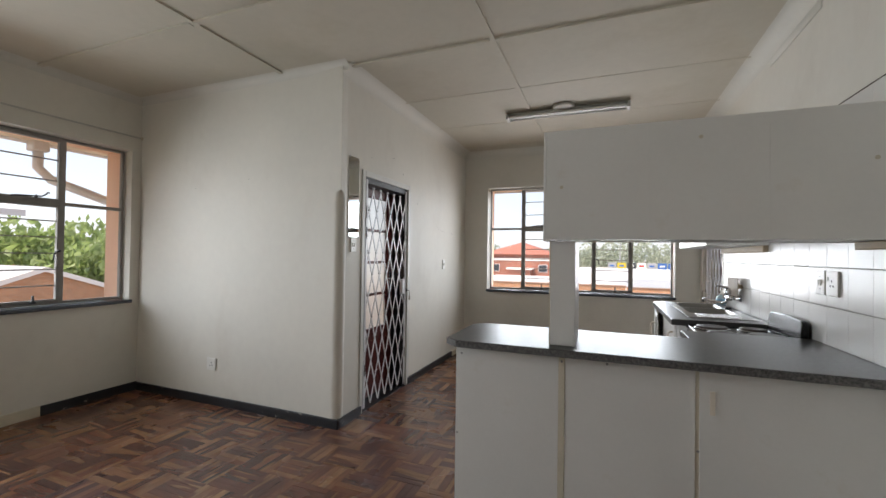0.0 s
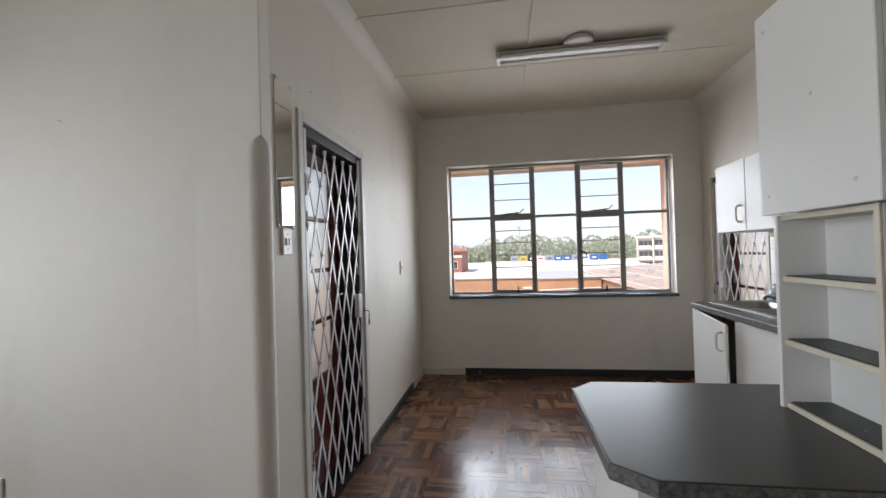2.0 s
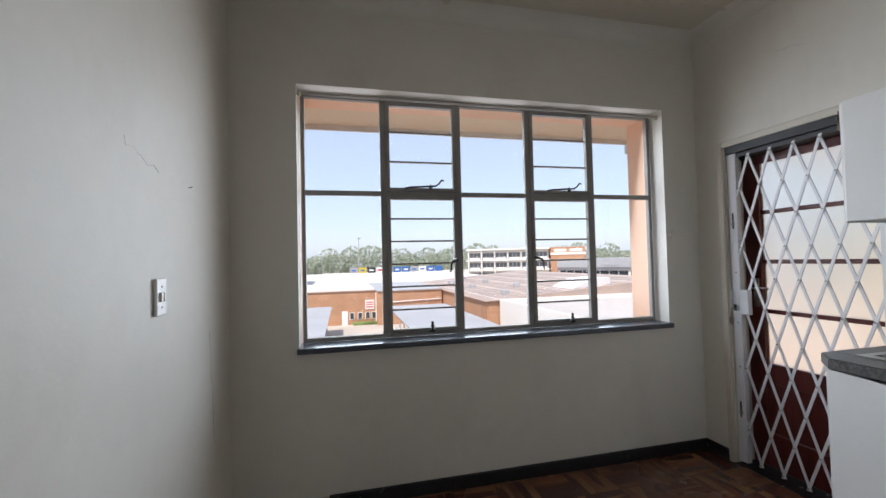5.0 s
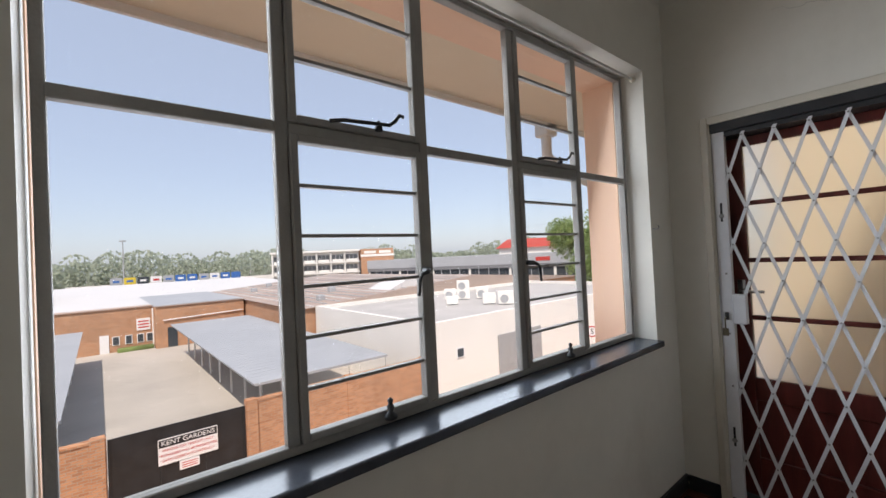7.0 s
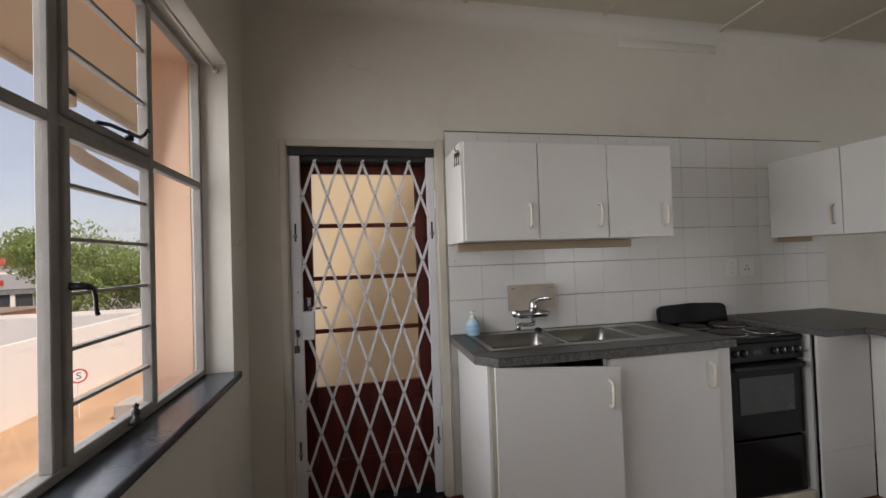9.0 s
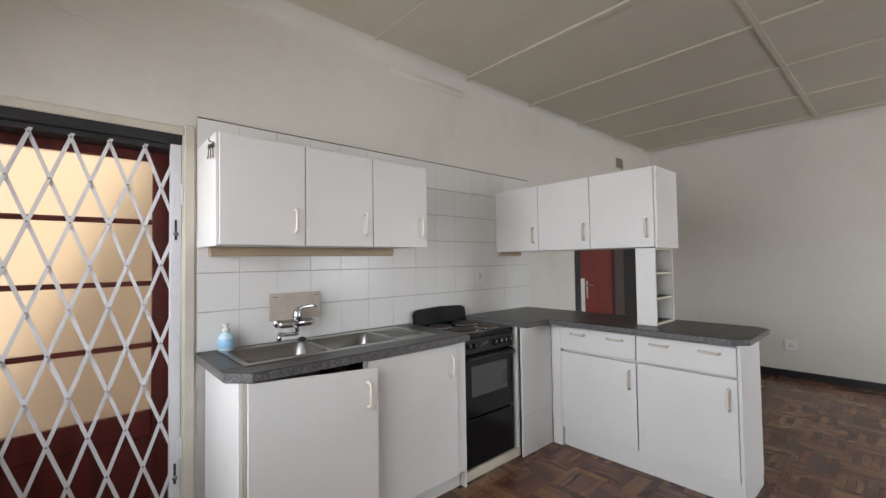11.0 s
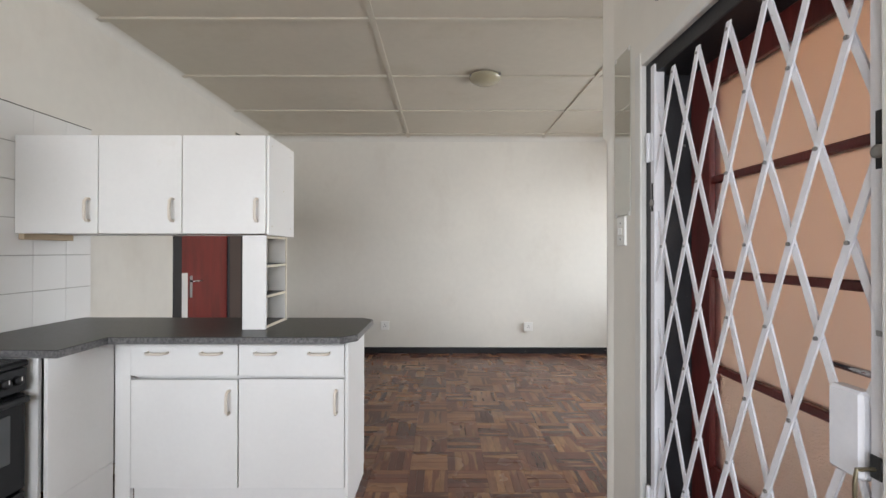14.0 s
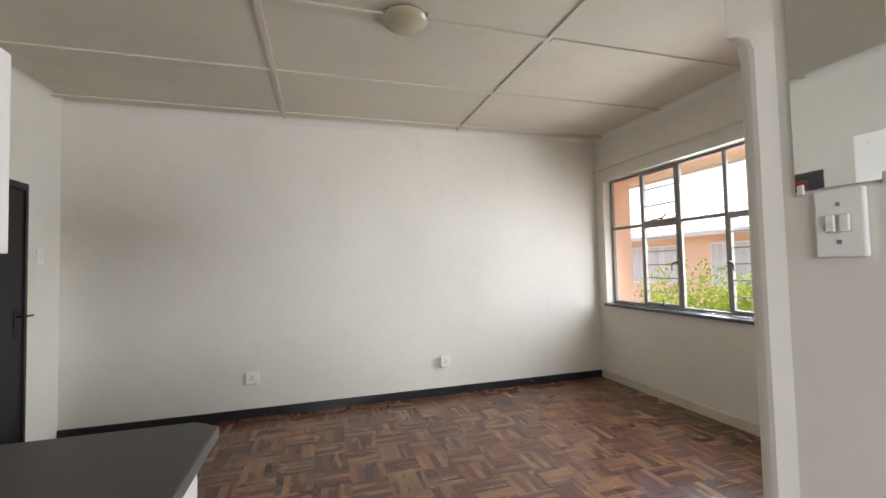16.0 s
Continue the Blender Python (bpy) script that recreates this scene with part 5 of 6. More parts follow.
def brick_mat(name, c1, c2, mortar):
    m = bpy.data.materials.new(name)
    m.use_nodes = True
    n, l = m.node_tree.nodes, m.node_tree.links
    b = n["Principled BSDF"]
    b.inputs["Roughness"].default_value = 0.9
    co, mp, bt = n.new("ShaderNodeTexCoord"), n.new("ShaderNodeMapping"), n.new("ShaderNodeTexBrick")
    sx, cb, ad = n.new("ShaderNodeSeparateXYZ"), n.new("ShaderNodeCombineXYZ"), n.new("ShaderNodeMath")
    l.new(co.outputs["Object"], sx.inputs[0])
    l.new(sx.outputs["X"], ad.inputs[0])
    l.new(sx.outputs["Y"], ad.inputs[1])
    l.new(ad.outputs[0], cb.inputs["X"])
    l.new(sx.outputs["Z"], cb.inputs["Y"])
    l.new(cb.outputs[0], bt.inputs["Vector"])
    bt.inputs["Color1"].default_value, bt.inputs["Color2"].default_value, bt.inputs["Mortar"].default_value = (*c1, 1), (*c2, 1), (*mortar, 1)
    bt.inputs["Scale"].default_value, bt.inputs["Brick Width"].default_value, bt.inputs["Row Height"].default_value = 1.0, 0.23, 0.085
    bt.inputs["Mortar Size"].default_value = 0.008
    nz, mx = n.new("ShaderNodeTexNoise"), n.new("ShaderNodeMix")
    nz.inputs["Scale"].default_value = 0.7
    l.new(co.outputs["Object"], nz.inputs["Vector"])
    mx.data_type, mx.blend_type = "RGBA", "MULTIPLY"
    mx.inputs["Factor"].default_value = 0.35
    l.new(bt.outputs["Color"], mx.inputs["A"])
    l.new(nz.outputs["Fac"], mx.inputs["B"])
    l.new(mx.outputs["Result"], b.inputs["Base Color"])
    MATS[name] = m
    return m


BRICK = brick_mat("orange_face_brick", (0.66, 0.33, 0.17), (0.48, 0.22, 0.11), (0.46, 0.38, 0.29))
BRICKR = brick_mat("red_face_brick", (0.45, 0.15, 0.09), (0.36, 0.12, 0.08), (0.38, 0.32, 0.27))


def leaf_mat(name, c):
    m = mat(name, c, 0.55, var=0.28, scale=0.8, fine=7)
    n, l = m.node_tree.nodes, m.node_tree.links
    b, tr, ad = n["Principled BSDF"], n.new("ShaderNodeBsdfTranslucent"), n.new("ShaderNodeMixShader")
    l.new(b.inputs["Base Color"].links[0].from_socket, tr.inputs["Color"])
    l.new(b.outputs[0], ad.inputs[1])
    l.new(tr.outputs[0], ad.inputs[2])
    l.new(ad.outputs[0], n["Material Output"].inputs["Surface"])
    return m


LEAF = leaf_mat("tree_leaves", (0.34, 0.44, 0.16))
LEAFB = leaf_mat("bright_leaves", (0.30, 0.42, 0.05))
# Pale base colour: the distance haze is put into the far leaves.
LEAFHAZE = leaf_mat("far_leaves_hazed", (0.50, 0.55, 0.43))

structure("ground", B(-900, 900, -900, 900, G - 0.5, G), GROUND, "pale tarmac and open ground below the flat")
structure("pavement", B(-20, 70, 13.2, 17.5, G - 0.1, G + 0.10), DIRT, "orange gravel pavement along the street wall")
structure("kerb", B(-20, 70, 13.0, 13.2, G - 0.1, G + 0.13, 0.02), mat("concrete_kerb", (0.45, 0.42, 0.38), 0.9, var=0.1), "pale concrete kerb of the lane")
structure("yard", B(-9, 12.2, 17.8, 46, G - 0.1, G + 0.02), YARD, "pale concrete parking yard behind the gate")


def street_wall(x0, x1, h):
    w = thing("street_wall", ((x0 + x1) / 2, 17.6, G), "orange face brick boundary wall with piers", "wall")
    part("brickwork", B(x0, x1, 17.5, 17.72, G, G + h), BRICK, w)
    part("coping", B(x0, x1, 17.47, 17.75, G + h, G + h + 0.06), BRICK, w)
    k = max(1, int((x1 - x0) / 3.0))
    for i in range(k + 1):
        x = x0 + 0.2 + (x1 - x0 - 0.4) * i / k
        part("pier", B(x - 0.17, x + 0.17, 17.44, 17.78, G, G + h + 0.1), BRICK, w)
    for i in range(k * 2):
        x = x0 + 0.5 + i * (x1 - x0 - 1) / (k * 2)
        part("fence_spike", tube([(x, 17.6, G + h + 0.06), (x, 17.6, G + h + 0.5)], 0.012, 6), RIVET, w)


street_wall(-14, 0.5, 1.9)
street_wall(4.2, 12.1, 1.95)


def words(text, size, at, material, parent, rot=(90, 0, 0), name="lettering"):
    cu = bpy.data.curves.new(name, "FONT")
    cu.body, cu.size, cu.extrude, cu.align_x, cu.align_y = text, size, 0.004, "CENTER", "CENTER"
    ob = new("temporary_text", cu)
    me = bpy.data.meshes.new_from_object(ob.evaluated_get(bpy.context.evaluated_depsgraph_get()))
    bpy.data.objects.remove(ob)
    me.transform(pose(*at, *rot))
    me.materials.clear()
    me.materials.append(material)
    return part(name, me, material, parent)


gt = thing("sliding_gate", (2.35, 17.6, G), "black sheet steel sliding gate of the parking yard", "gate")
part("gate_leaf", B(0.52, 4.18, 17.56, 17.60, G + 0.08, G + 1.88), GATEB, gt)
for x in (0.52, 1.75, 2.97, 4.12):
    part("gate_stile", B(x, x + 0.06, 17.53, 17.559, G + 0.08, G + 1.88), GATEB, gt)
sg = thing("gate_sign", (2.5, 17.5, G + 0.8), "white notice board with black heading and red lines on the gate", "sign")
part("board", B(1.70, 3.32, 17.50, 17.525, G + 0.72, G + 1.50), SIGNW, sg)
part("heading_bar", B(1.72, 3.30, 17.494, 17.4995, G + 1.25, G + 1.48), GATEB, sg)
words("KENT GARDENS", 0.20, (2.51, 17.490, G + 1.365), SIGNW, sg)
for k, t in enumerate(("PARKING FOR TENANTS ONLY.", "TRESPASSERS WILL BE PROSECUTED.", "GATE CLOSES AUTOMATICALLY.")):
    words(t, 0.098, (2.51, 17.495, G + 1.15 - k * 0.15), REDSIGN, sg)
part("lower_board", B(2.24, 2.78, 17.50, 17.525, G + 0.42, G + 0.70), SIGNW, sg)
for k in range(3):
    part("text_bar", B(2.30, 2.72, 17.495, 17.4995, G + 0.47 + k * 0.07, G + 0.495 + k * 0.07), REDSIGN, sg)


def carport(x0, x1, y0, y1, posts_x, label):
    c = thing("carport", ((x0 + x1) / 2, (y0 + y1) / 2, G), label, "carport", "yard carports")
    bm = bmesh.new()
    n = int((y1 - y0) / 0.5)
    for i in range(n):
        a = y0 + (y1 - y0) * i / n
        box(bm, x0, x1, a, a + (y1 - y0) / n - 0.02, G + 2.42, G + 2.45)
    box(bm, x0 + 0.02, x1 - 0.02, y0, y1, G + 2.36, G + 2.419)
    part("roof", bm, ROOFG, c)
    k = 8
    for i in range(k + 1):
        y = y0 + 0.4 + (y1 - y0 - 0.8) * i / k
        part("post", tube([(posts_x, y, G + 0.02), (posts_x, y, G + 2.37)], 0.055, 8), MATS["white_gutter_paint"], c)


carport(-6.0, -0.5, 18.6, 42.0, -1.0, "long grey sheet roofed carport on white posts")
carport(4.6, 10.2, 17.9, 40.0, 5.7, "long grey sheet roofed carport beside the brick wall")


def small_window(parent, x, y, z, w, h, nx=0, ny=-1):
    if ny:
        f = part("window", B(x - w / 2, x + w / 2, y + ny * 0.04, y + ny * 0.002, z - h / 2, z + h / 2), SIGNW, parent)
        part("pane", B(x - w / 2 + 0.06, x + w / 2 - 0.06, y + ny * 0.06, y + ny * 0.041, z - h / 2 + 0.06, z + h / 2 - 0.06), DARKWIN, f)
    else:
        f = part("window", B(x + nx * 0.04, x + nx * 0.002, y - w / 2, y + w / 2, z - h / 2, z + h / 2), SIGNW, parent)
        part("pane", B(x + nx * 0.06, x + nx * 0.041, y - w / 2 + 0.06, y + w / 2 - 0.06, z - h / 2 + 0.06, z + h / 2 - 0.06), DARKWIN, f)


w = thing("brick_workshop", (0, 50, G), "low orange brick workshop at the end of the yard", "building")
part("wall", B(-14, 4.05, 46, 62, G, G + 3.55), BRICK, w)
part("wall", B(4.05, 11.0, 44.6, 62, G, G + 3.5), BRICK, w)
part("roof", B(-14.2, 4.0, 47.5, 62.2, G + 3.5, G + 3.62), ROOFW, w)
part("roof", B(4.02, 11.1, 45.0, 62.2, G + 3.505, G + 3.60), ROOFG, w)
# Brown strips: rusty roof edge, with the gutter's shadow line painted in.
part("coping", B(-14.05, 4.1, 45.9, 46.25, G + 3.555, G + 3.62), ROOFB, w, "brown coping, for the rusty edge and gutter shadow")
part("coping", B(4.1, 11.05, 44.5, 44.85, G + 3.505, G + 3.57), ROOFB, w, "brown coping, for the rusty edge and gutter shadow")
part("conduit", tube([(4.6, 44.5, G + 2.35), (10.9, 44.5, G + 2.55)], 0.05, 6), SIGNW, w)
part("door", B(0.4, 1.0, 45.95, 45.99, G, G + 1.5), SIGNW, w, "white door")
part("door", B(4.9, 5.6, 44.55, 44.59, G, G + 1.7), DARKWIN, w, "dark doorway")
for x in (1.45, 2.3, 3.1, 3.75):
    small_window(w, x, 46, G + 0.95, 0.5, 0.75)
part("notice", B(2.85, 3.8, 45.94, 45.99, G + 1.6, G + 2.6), SIGNW, w, "white notice board")
for k in range(3):
    part("notice_bar", B(2.95, 3.7, 45.92, 45.935, G + 1.8 + k * 0.25, G + 1.9 + k * 0.25), REDSIGN, w)
part("downpipe", tube([(4.0, 45.9, G), (4.0, 45.9, G + 3.4)], 0.06, 8), SIGNW, w)
part("hedge", B(1.5, 4.0, 45.3, 45.9, G, G + 0.35, 0.1), LEAF, w, "low hedge")
w = thing("white_shed", (0, 85, G), "long white roofed shed behind the workshop", "building")
bm = prism([(62.5, -4.0), (110, -4.0), (110, -1.45), (62.5, -2.0)], -60, 28)
bmesh.ops.transform(bm, matrix=Matrix(((0, 0, 1, 0), (1, 0, 0, 0), (0, 1, 0, 0), (0, 0, 0, 1))), verts=bm.verts)
bmesh.ops.recalc_face_normals(bm, faces=bm.faces)
part("roof", bm, ROOFW, w)
part("wall", B(-59, 27, 63, 109, G, -4.0), WHITEW, w)
w = thing("brick_wing", (20, 40, G), "brick wing with a brown sheet roof and ridge vents", "building")
part("wall", B(11.2, 45, 30.6, 62, G, G + 3.45), BRICK, w)
bm = prism([(11.0, -1.85), (28.0, -0.55), (46.0, -1.85)], -62, -30.4)
bmesh.ops.transform(bm, matrix=Matrix(((1, 0, 0, 0), (0, 0, -1, 0), (0, 1, 0, 0), (0, 0, 0, 1))), verts=bm.verts)
bmesh.ops.recalc_face_normals(bm, faces=bm.faces)
part("roof", bm, ROOFB, w)
for k in range(30):
    y = 31 + k * 1.03
    part("roof_rib", B(11.0, 11.06, y, y + 0.05, -1.86, -1.82), ROOFG, w)
for k in range(16):
    x = 12.0 + k * 1.0
    z = -1.85 + (x - 11.0) / 17.0 * 1.3
    part("roof_seam", B(x, x + 0.10, 30.5, 61.5, z - 0.02, z + 0.06), ROOFW if k % 3 == 0 else ROOFG, w)
for k in range(6):
    part("ridge_vent", B(13.5 + (k % 2) * 3, 14.1 + (k % 2) * 3, 33 + k * 4.5, 33.6 + k * 4.5, -1.75 + (k % 2) * 0.25, -1.2 + (k % 2) * 0.25, 0.1), ROOFG, w)
bm = prism([(0, 0), (3.8, 0), (3.8, 1.35), (2.0, 1.25), (0, 0.4)], 0, 3.5)
bmesh.ops.transform(bm, matrix=Matrix.Translation((18.6, 31.2, -1.75)) @ Matrix(((1, 0, 0, 0), (0, 0, 1, 0), (0, 1, 0, 0), (0, 0, 0, 1))), verts=bm.verts)
bmesh.ops.recalc_face_normals(bm, faces=bm.faces)
part("skylight_roof", bm, ROOFW, w)

w = thing("white_building", (22, 24, G), "flat roofed white building with a garage door on the street", "building")
part("wall", B(12.15, 36.0, 17.2, 30.4, G, -2.05), WHITEW, w)
for a in ((12.15, 36, 17.2, 17.45), (12.15, 36, 30.15, 30.4), (12.15, 12.4, 17.45, 30.15), (35.75, 36, 17.45, 30.15)):
    part("parapet", B(*a, -2.05, -1.72), WHITEW, w)
part("roof", B(12.4, 35.75, 17.45, 30.15, -2.05, -1.98), mat("grey_roof_felt", (0.46, 0.44, 0.42), 0.9, var=0.1, scale=0.4), w)
gd = part("garage_door", B(16.55, 20.2, 17.14, 17.19, G + 0.1, -2.95), mat("grey_roller_door", (0.36, 0.36, 0.36), 0.6), w, "grey roller garage door")
for k in range(10):
    z = G + 0.3 + k * 0.2
    part("slat", B(16.55, 20.2, 17.135, 17.139, z, z + 0.185), MATS["grey_roller_door"], gd)
small_window(w, 13.85, 17.2, -3.35, 0.5, 0.5)
for x, y, wd_, ht, fans in ((21.4, 25.0, 0.95, 1.45, 2), (22.5, 24.1, 0.9, 0.9, 1), (20.3, 21.3, 0.85, 0.75, 0), (20.7, 20.2, 1.0, 0.9, 1), (20.7, 25.7, 0.85, 0.85, 1), (18.8, 23.3, 0.8, 0.6, 0)):
    a = thing("air_conditioner", (x, y, -1.98), "white rooftop air conditioning unit with round fan grilles" if fans else "plain white rooftop air conditioning box", "air conditioner", "rooftop units")
    T_ = pose(x, y, -1.975, 0, 0, -42)
    bm = B(-wd_ / 2, wd_ / 2, -0.18, 0.18, 0.06, ht, 0.03)
    bmesh.ops.transform(bm, matrix=T_, verts=bm.verts)
    part("case", bm, WHITEW, a)
    for sx_ in (-0.3, 0.3):
        bm = B(sx_ * wd_ - 0.04, sx_ * wd_ + 0.04, -0.16, 0.16, 0.0, 0.059)
        bmesh.ops.transform(bm, matrix=T_, verts=bm.verts)
        part("foot", bm, ROOFG, a)
    for k in range(fans):
        part("fan_grille", lathe([(0.27, 0), (0.26, 0.02), (0.20, 0.022), (0.19, 0.012), (0.06, 0.014), (0.05, 0.025)], 18, T_ @ pose(-0.1, -0.181, 0.40 + k * 0.64, 90, 0, 0)), ROOFG, a)
for x in (17.4, 18.15):
    bo_ = thing("bollard", (x, 16.3, G + 0.1), "short white painted post on the gravel pavement", "bollard", "pavement posts")
    part("post", tube([(x, 16.3, G + 0.10), (x - 0.05, 16.28, G + 0.75)], 0.05, 8), SIGNW, bo_)
rs = thing("road_sign", (22.1, 15.0, G + 0.1), "round red ringed road sign on a thin post", "road sign")
part("post", tube([(22.1, 15.0, G + 0.1), (22.0, 15.0, G + 2.2)], 0.03, 8), SIGNW, rs)
part("rim", lathe([(0.32, 0), (0.32, 0.02)], 24, pose(22.0, 14.95, G + 1.95, 90, 0, -52)), REDSIGN, rs)
part("disc", lathe([(0.25, 0.0205), (0.25, 0.026)], 24, pose(22.0, 14.95, G + 1.95, 90, 0, -52)), SIGNW, rs)
t = words("S", 0.42, (0, 0, 0), GATEB, rs, (0, 0, 0), "letter")
t.data.transform(pose(22.0, 14.95, G + 1.95, 90, 0, -52) @ Matrix.Translation((0, 0, 0.032)))
bk = thing("concrete_block", (21.9, 12.9, G + 0.1), "pale concrete block on the gravel verge", "block")
part("block", B(21.2, 22.5, 12.35, 13.2, G + 0.131, G + 0.75, 0.06), MATS["concrete_kerb"], bk)

w = thing("white_flats", (46, 104, G), "white three storey block of flats with balconies", "building")
R = pose(33.6, 107.5, 0, 0, 0, -24)


def far_box(nm, a, material, parent, lab=""):
    bm = B(*a)
    bmesh.ops.transform(bm, matrix=R, verts=bm.verts)
    return part(nm, bm, material, parent, lab)


far_box("wall", (0, 21, 0, 10, G, 3.7), WHITEW, w)
for fl_ in range(3):
    z = -3.75 + fl_ * 2.6
    far_box("slab", (-0.4, 21.2, -1.5, 0, z - 0.55, z - 0.3), WHITEW, w)
    for k in range(6):
        u = 0.4 + k * 3.45
        wd = far_box("window", (u, u + 2.9, -0.06, -0.005, z - 0.25, z + 1.55), HAZEWIN, w)
        for j in (0.9, 1.9):
            far_box("glazing_bar", (u + j, u + j + 0.1, -0.1, -0.061, z - 0.25, z + 1.55), SIGNW, wd)
        far_box("balcony", (u + 0.1, u + 2.8, -1.5, -1.4, z - 0.29, z + 0.35), WHITEW, w)
        far_box("pier", (u - 0.42, u - 0.12, -1.45, -0.01, z - 0.29, z + 2.04), WHITEW, w)
far_box("roof", (-0.4, 21.2, -1.6, 10.2, 3.7, 4.15), WHITEW, w)
w2 = thing("brick_flats", (60, 98, G), "orange brick upper storey beside the white flats", "building")
far_box("wall", (21.5, 30, -1, 8, G, 4.1), BRICK, w2)
far_box("band", (21.4, 30.1, -1.1, -1.005, 2.1, 2.7), WHITEW, w2)
for k in range(2):
    far_box("window", (22.3 + k * 3.9, 25.4 + k * 3.9, -1.06, -1.005, 2.9, 3.6), WHITEW, w2)

R = pose(50.8, 106, 0, 0, 0, -69)
w = thing("car_showroom", (64, 78, G), "long grey clad showroom with a glazed front", "building")
far_box("wall", (0, 62, 0.4, 25, G, -1.9), DARKWIN, w)
far_box("fascia", (-0.5, 62.5, 0, 25.5, -1.15, 1.0), GREYF, w)
for k in range(26):
    far_box("column", (k * 2.4, k * 2.4 + (0.5 if k % 4 == 0 else 0.14), 0.2, 0.45, G, -1.91), GREYF if k % 4 else WHITEW, w)
far_box("sign_band", (-0.4, 62.4, 0.05, 0.4, -1.9, -1.155), mat("dark_sign_band", (0.20, 0.20, 0.21), 0.6), w)
far_box("logo_plate", (3.0, 6.8, -0.06, -0.005, -0.75, -0.05), REDSIGN, w, "plain red sign plate")
far_box("logo_plate", (54.0, 57.0, -0.06, -0.005, -0.6, 0.2), REDSIGN, w, "plain red sign plate")
t = words("SPRINGS", 1.1, (0, 0, 0), DARKWIN, w)
t.data.transform(R @ pose(25, -0.05, -0.6, 90, 0, 0))
R = pose(108, 97.5, 0, 0, 0, -48)
w = thing("red_roofed_hall", (118, 92, G), "distant hall with a wide red sheet roof", "building")
far_box("wall", (-2, 24, 0, 14, G, 2.9), WHITEW, w)
bm = prism([(-3, 2.9), (25, 2.9), (23, 5.8), (1, 5.8)], -15, 1)
bmesh.ops.transform(bm, matrix=R @ Matrix(((1, 0, 0, 0), (0, 0, -1, 0), (0, 1, 0, 0), (0, 0, 0, 1))), verts=bm.verts)
bmesh.ops.recalc_face_normals(bm, faces=bm.faces)
part("roof", bm, ROOFRED, w)
R = pose(0, 122, 0, 0, 0, 0)
w = thing("advert_wall", (20, 122, G), "long low white wall with plain coloured advert panels", "wall")
far_box("wall", (-5, 46, 0, 0.4, G, -1.55), WHITEW, w)
for k in range(11):
    ad = far_box("advert_panel", (2.5 + k * 2.5, 4.7 + k * 2.5, -0.06, 0.1, -1.75, -0.15), (GREYF, YELSIGN, DARKWIN, SIGNW, GREYF, BLUE, BLUE, GREYF, SIGNW, BLUE, BLUE)[k], w)
    far_box("advert_bar", (3.0 + k * 2.5, 4.2 + k * 2.5, -0.09, -0.061, -1.2, -0.75), SIGNW if k in (2, 5, 6, 9) else REDSIGN if k == 3 else BLUE, ad)
ml = thing("light_mast", (8, 200, G), "tall thin floodlight mast", "light mast")
part("pole", tube([(8, 200, G), (8, 200, 12.6)], [0.30, 0.16], 8), ROOFG, ml)
part("lamp_ring", lathe([(1.1, 0), (1.1, 0.4)], 12, pose(8, 200, 12.6)), ROOFG, ml)

# brick house with a hipped roof, left of the yard
w = thing("brick_house", (-10.5, 60, G), "red brick house with a hipped tile roof and white bands", "building")
part("wall", B(-17, -6, 64, 76, G, 1.6), BRICKR, w)
bm = bmesh.new()
vs = [bm.verts.new(p) for p in ((-17.5, 63.5, 1.6), (-5.5, 63.5, 1.6), (-5.5, 76.5, 1.6), (-17.5, 76.5, 1.6), (-11.5, 68.5, 3.7), (-11.5, 71.5, 3.7))]
for f in ((0, 1, 4), (1, 2, 5, 4), (2, 3, 5), (3, 0, 4, 5), (3, 2, 1, 0)):
    bm.faces.new([vs[i] for i in f])
part("roof", bm, mat("brown_roof_tiles", (0.36, 0.14, 0.10), 0.85, var=0.15, scale=1), w)
part("band", B(-17.1, -5.9, 63.9, 63.99, 0.6, 1.0), WHITEW, w)
part("porch", B(-12.5, -9.0, 62.5, 63.9, G, -0.8), BRICKR, w)
part("porch_roof", B(-12.8, -8.7, 62.2, 64.0, -0.8, -0.55), WHITEW, w)
for x in (-15, -7.3):
    small_window(w, x, 64, -0.6, 1.4, 1.2)

# gabled house seen from the lounge
R = pose(-30.5, 11.5, 0, 0, 0, 0)
w = thing("gabled_house", (-31, 12, G), "orange brick gabled house with white bargeboards and a grey roof", "house")
bm = prism([(8.3, G), (15.4, G), (15.4, -1.25), (11.85, 0.05), (8.3, -1.25)], -45, -30)
bmesh.ops.transform(bm, matrix=Matrix(((0, 0, 1, 0), (1, 0, 0, 0), (0, 1, 0, 0), (0, 0, 0, 1))), verts=bm.verts)
bmesh.ops.recalc_face_normals(bm, faces=bm.faces)
part("wall", bm, BRICK, w)
for ya, yb in ((7.9, 11.85), (15.8, 11.85)):
    for nm, x0, x1, mt, t0 in (("roof", -45.2, -29.9, ROOFG, 0.0), ("bargeboard", -29.89, -29.75, WHITEW, -0.12)):
        bm = prism([(ya, -1.32 + t0), (yb, 0.12 + t0), (yb, 0.30), (ya, -1.14)], x0, x1)
        bmesh.ops.transform(bm, matrix=Matrix(((0, 0, 1, 0), (1, 0, 0, 0), (0, 1, 0, 0), (0, 0, 0, 1))), verts=bm.verts)
        bmesh.ops.recalc_face_normals(bm, faces=bm.faces)
        part(nm, bm, mt, w)

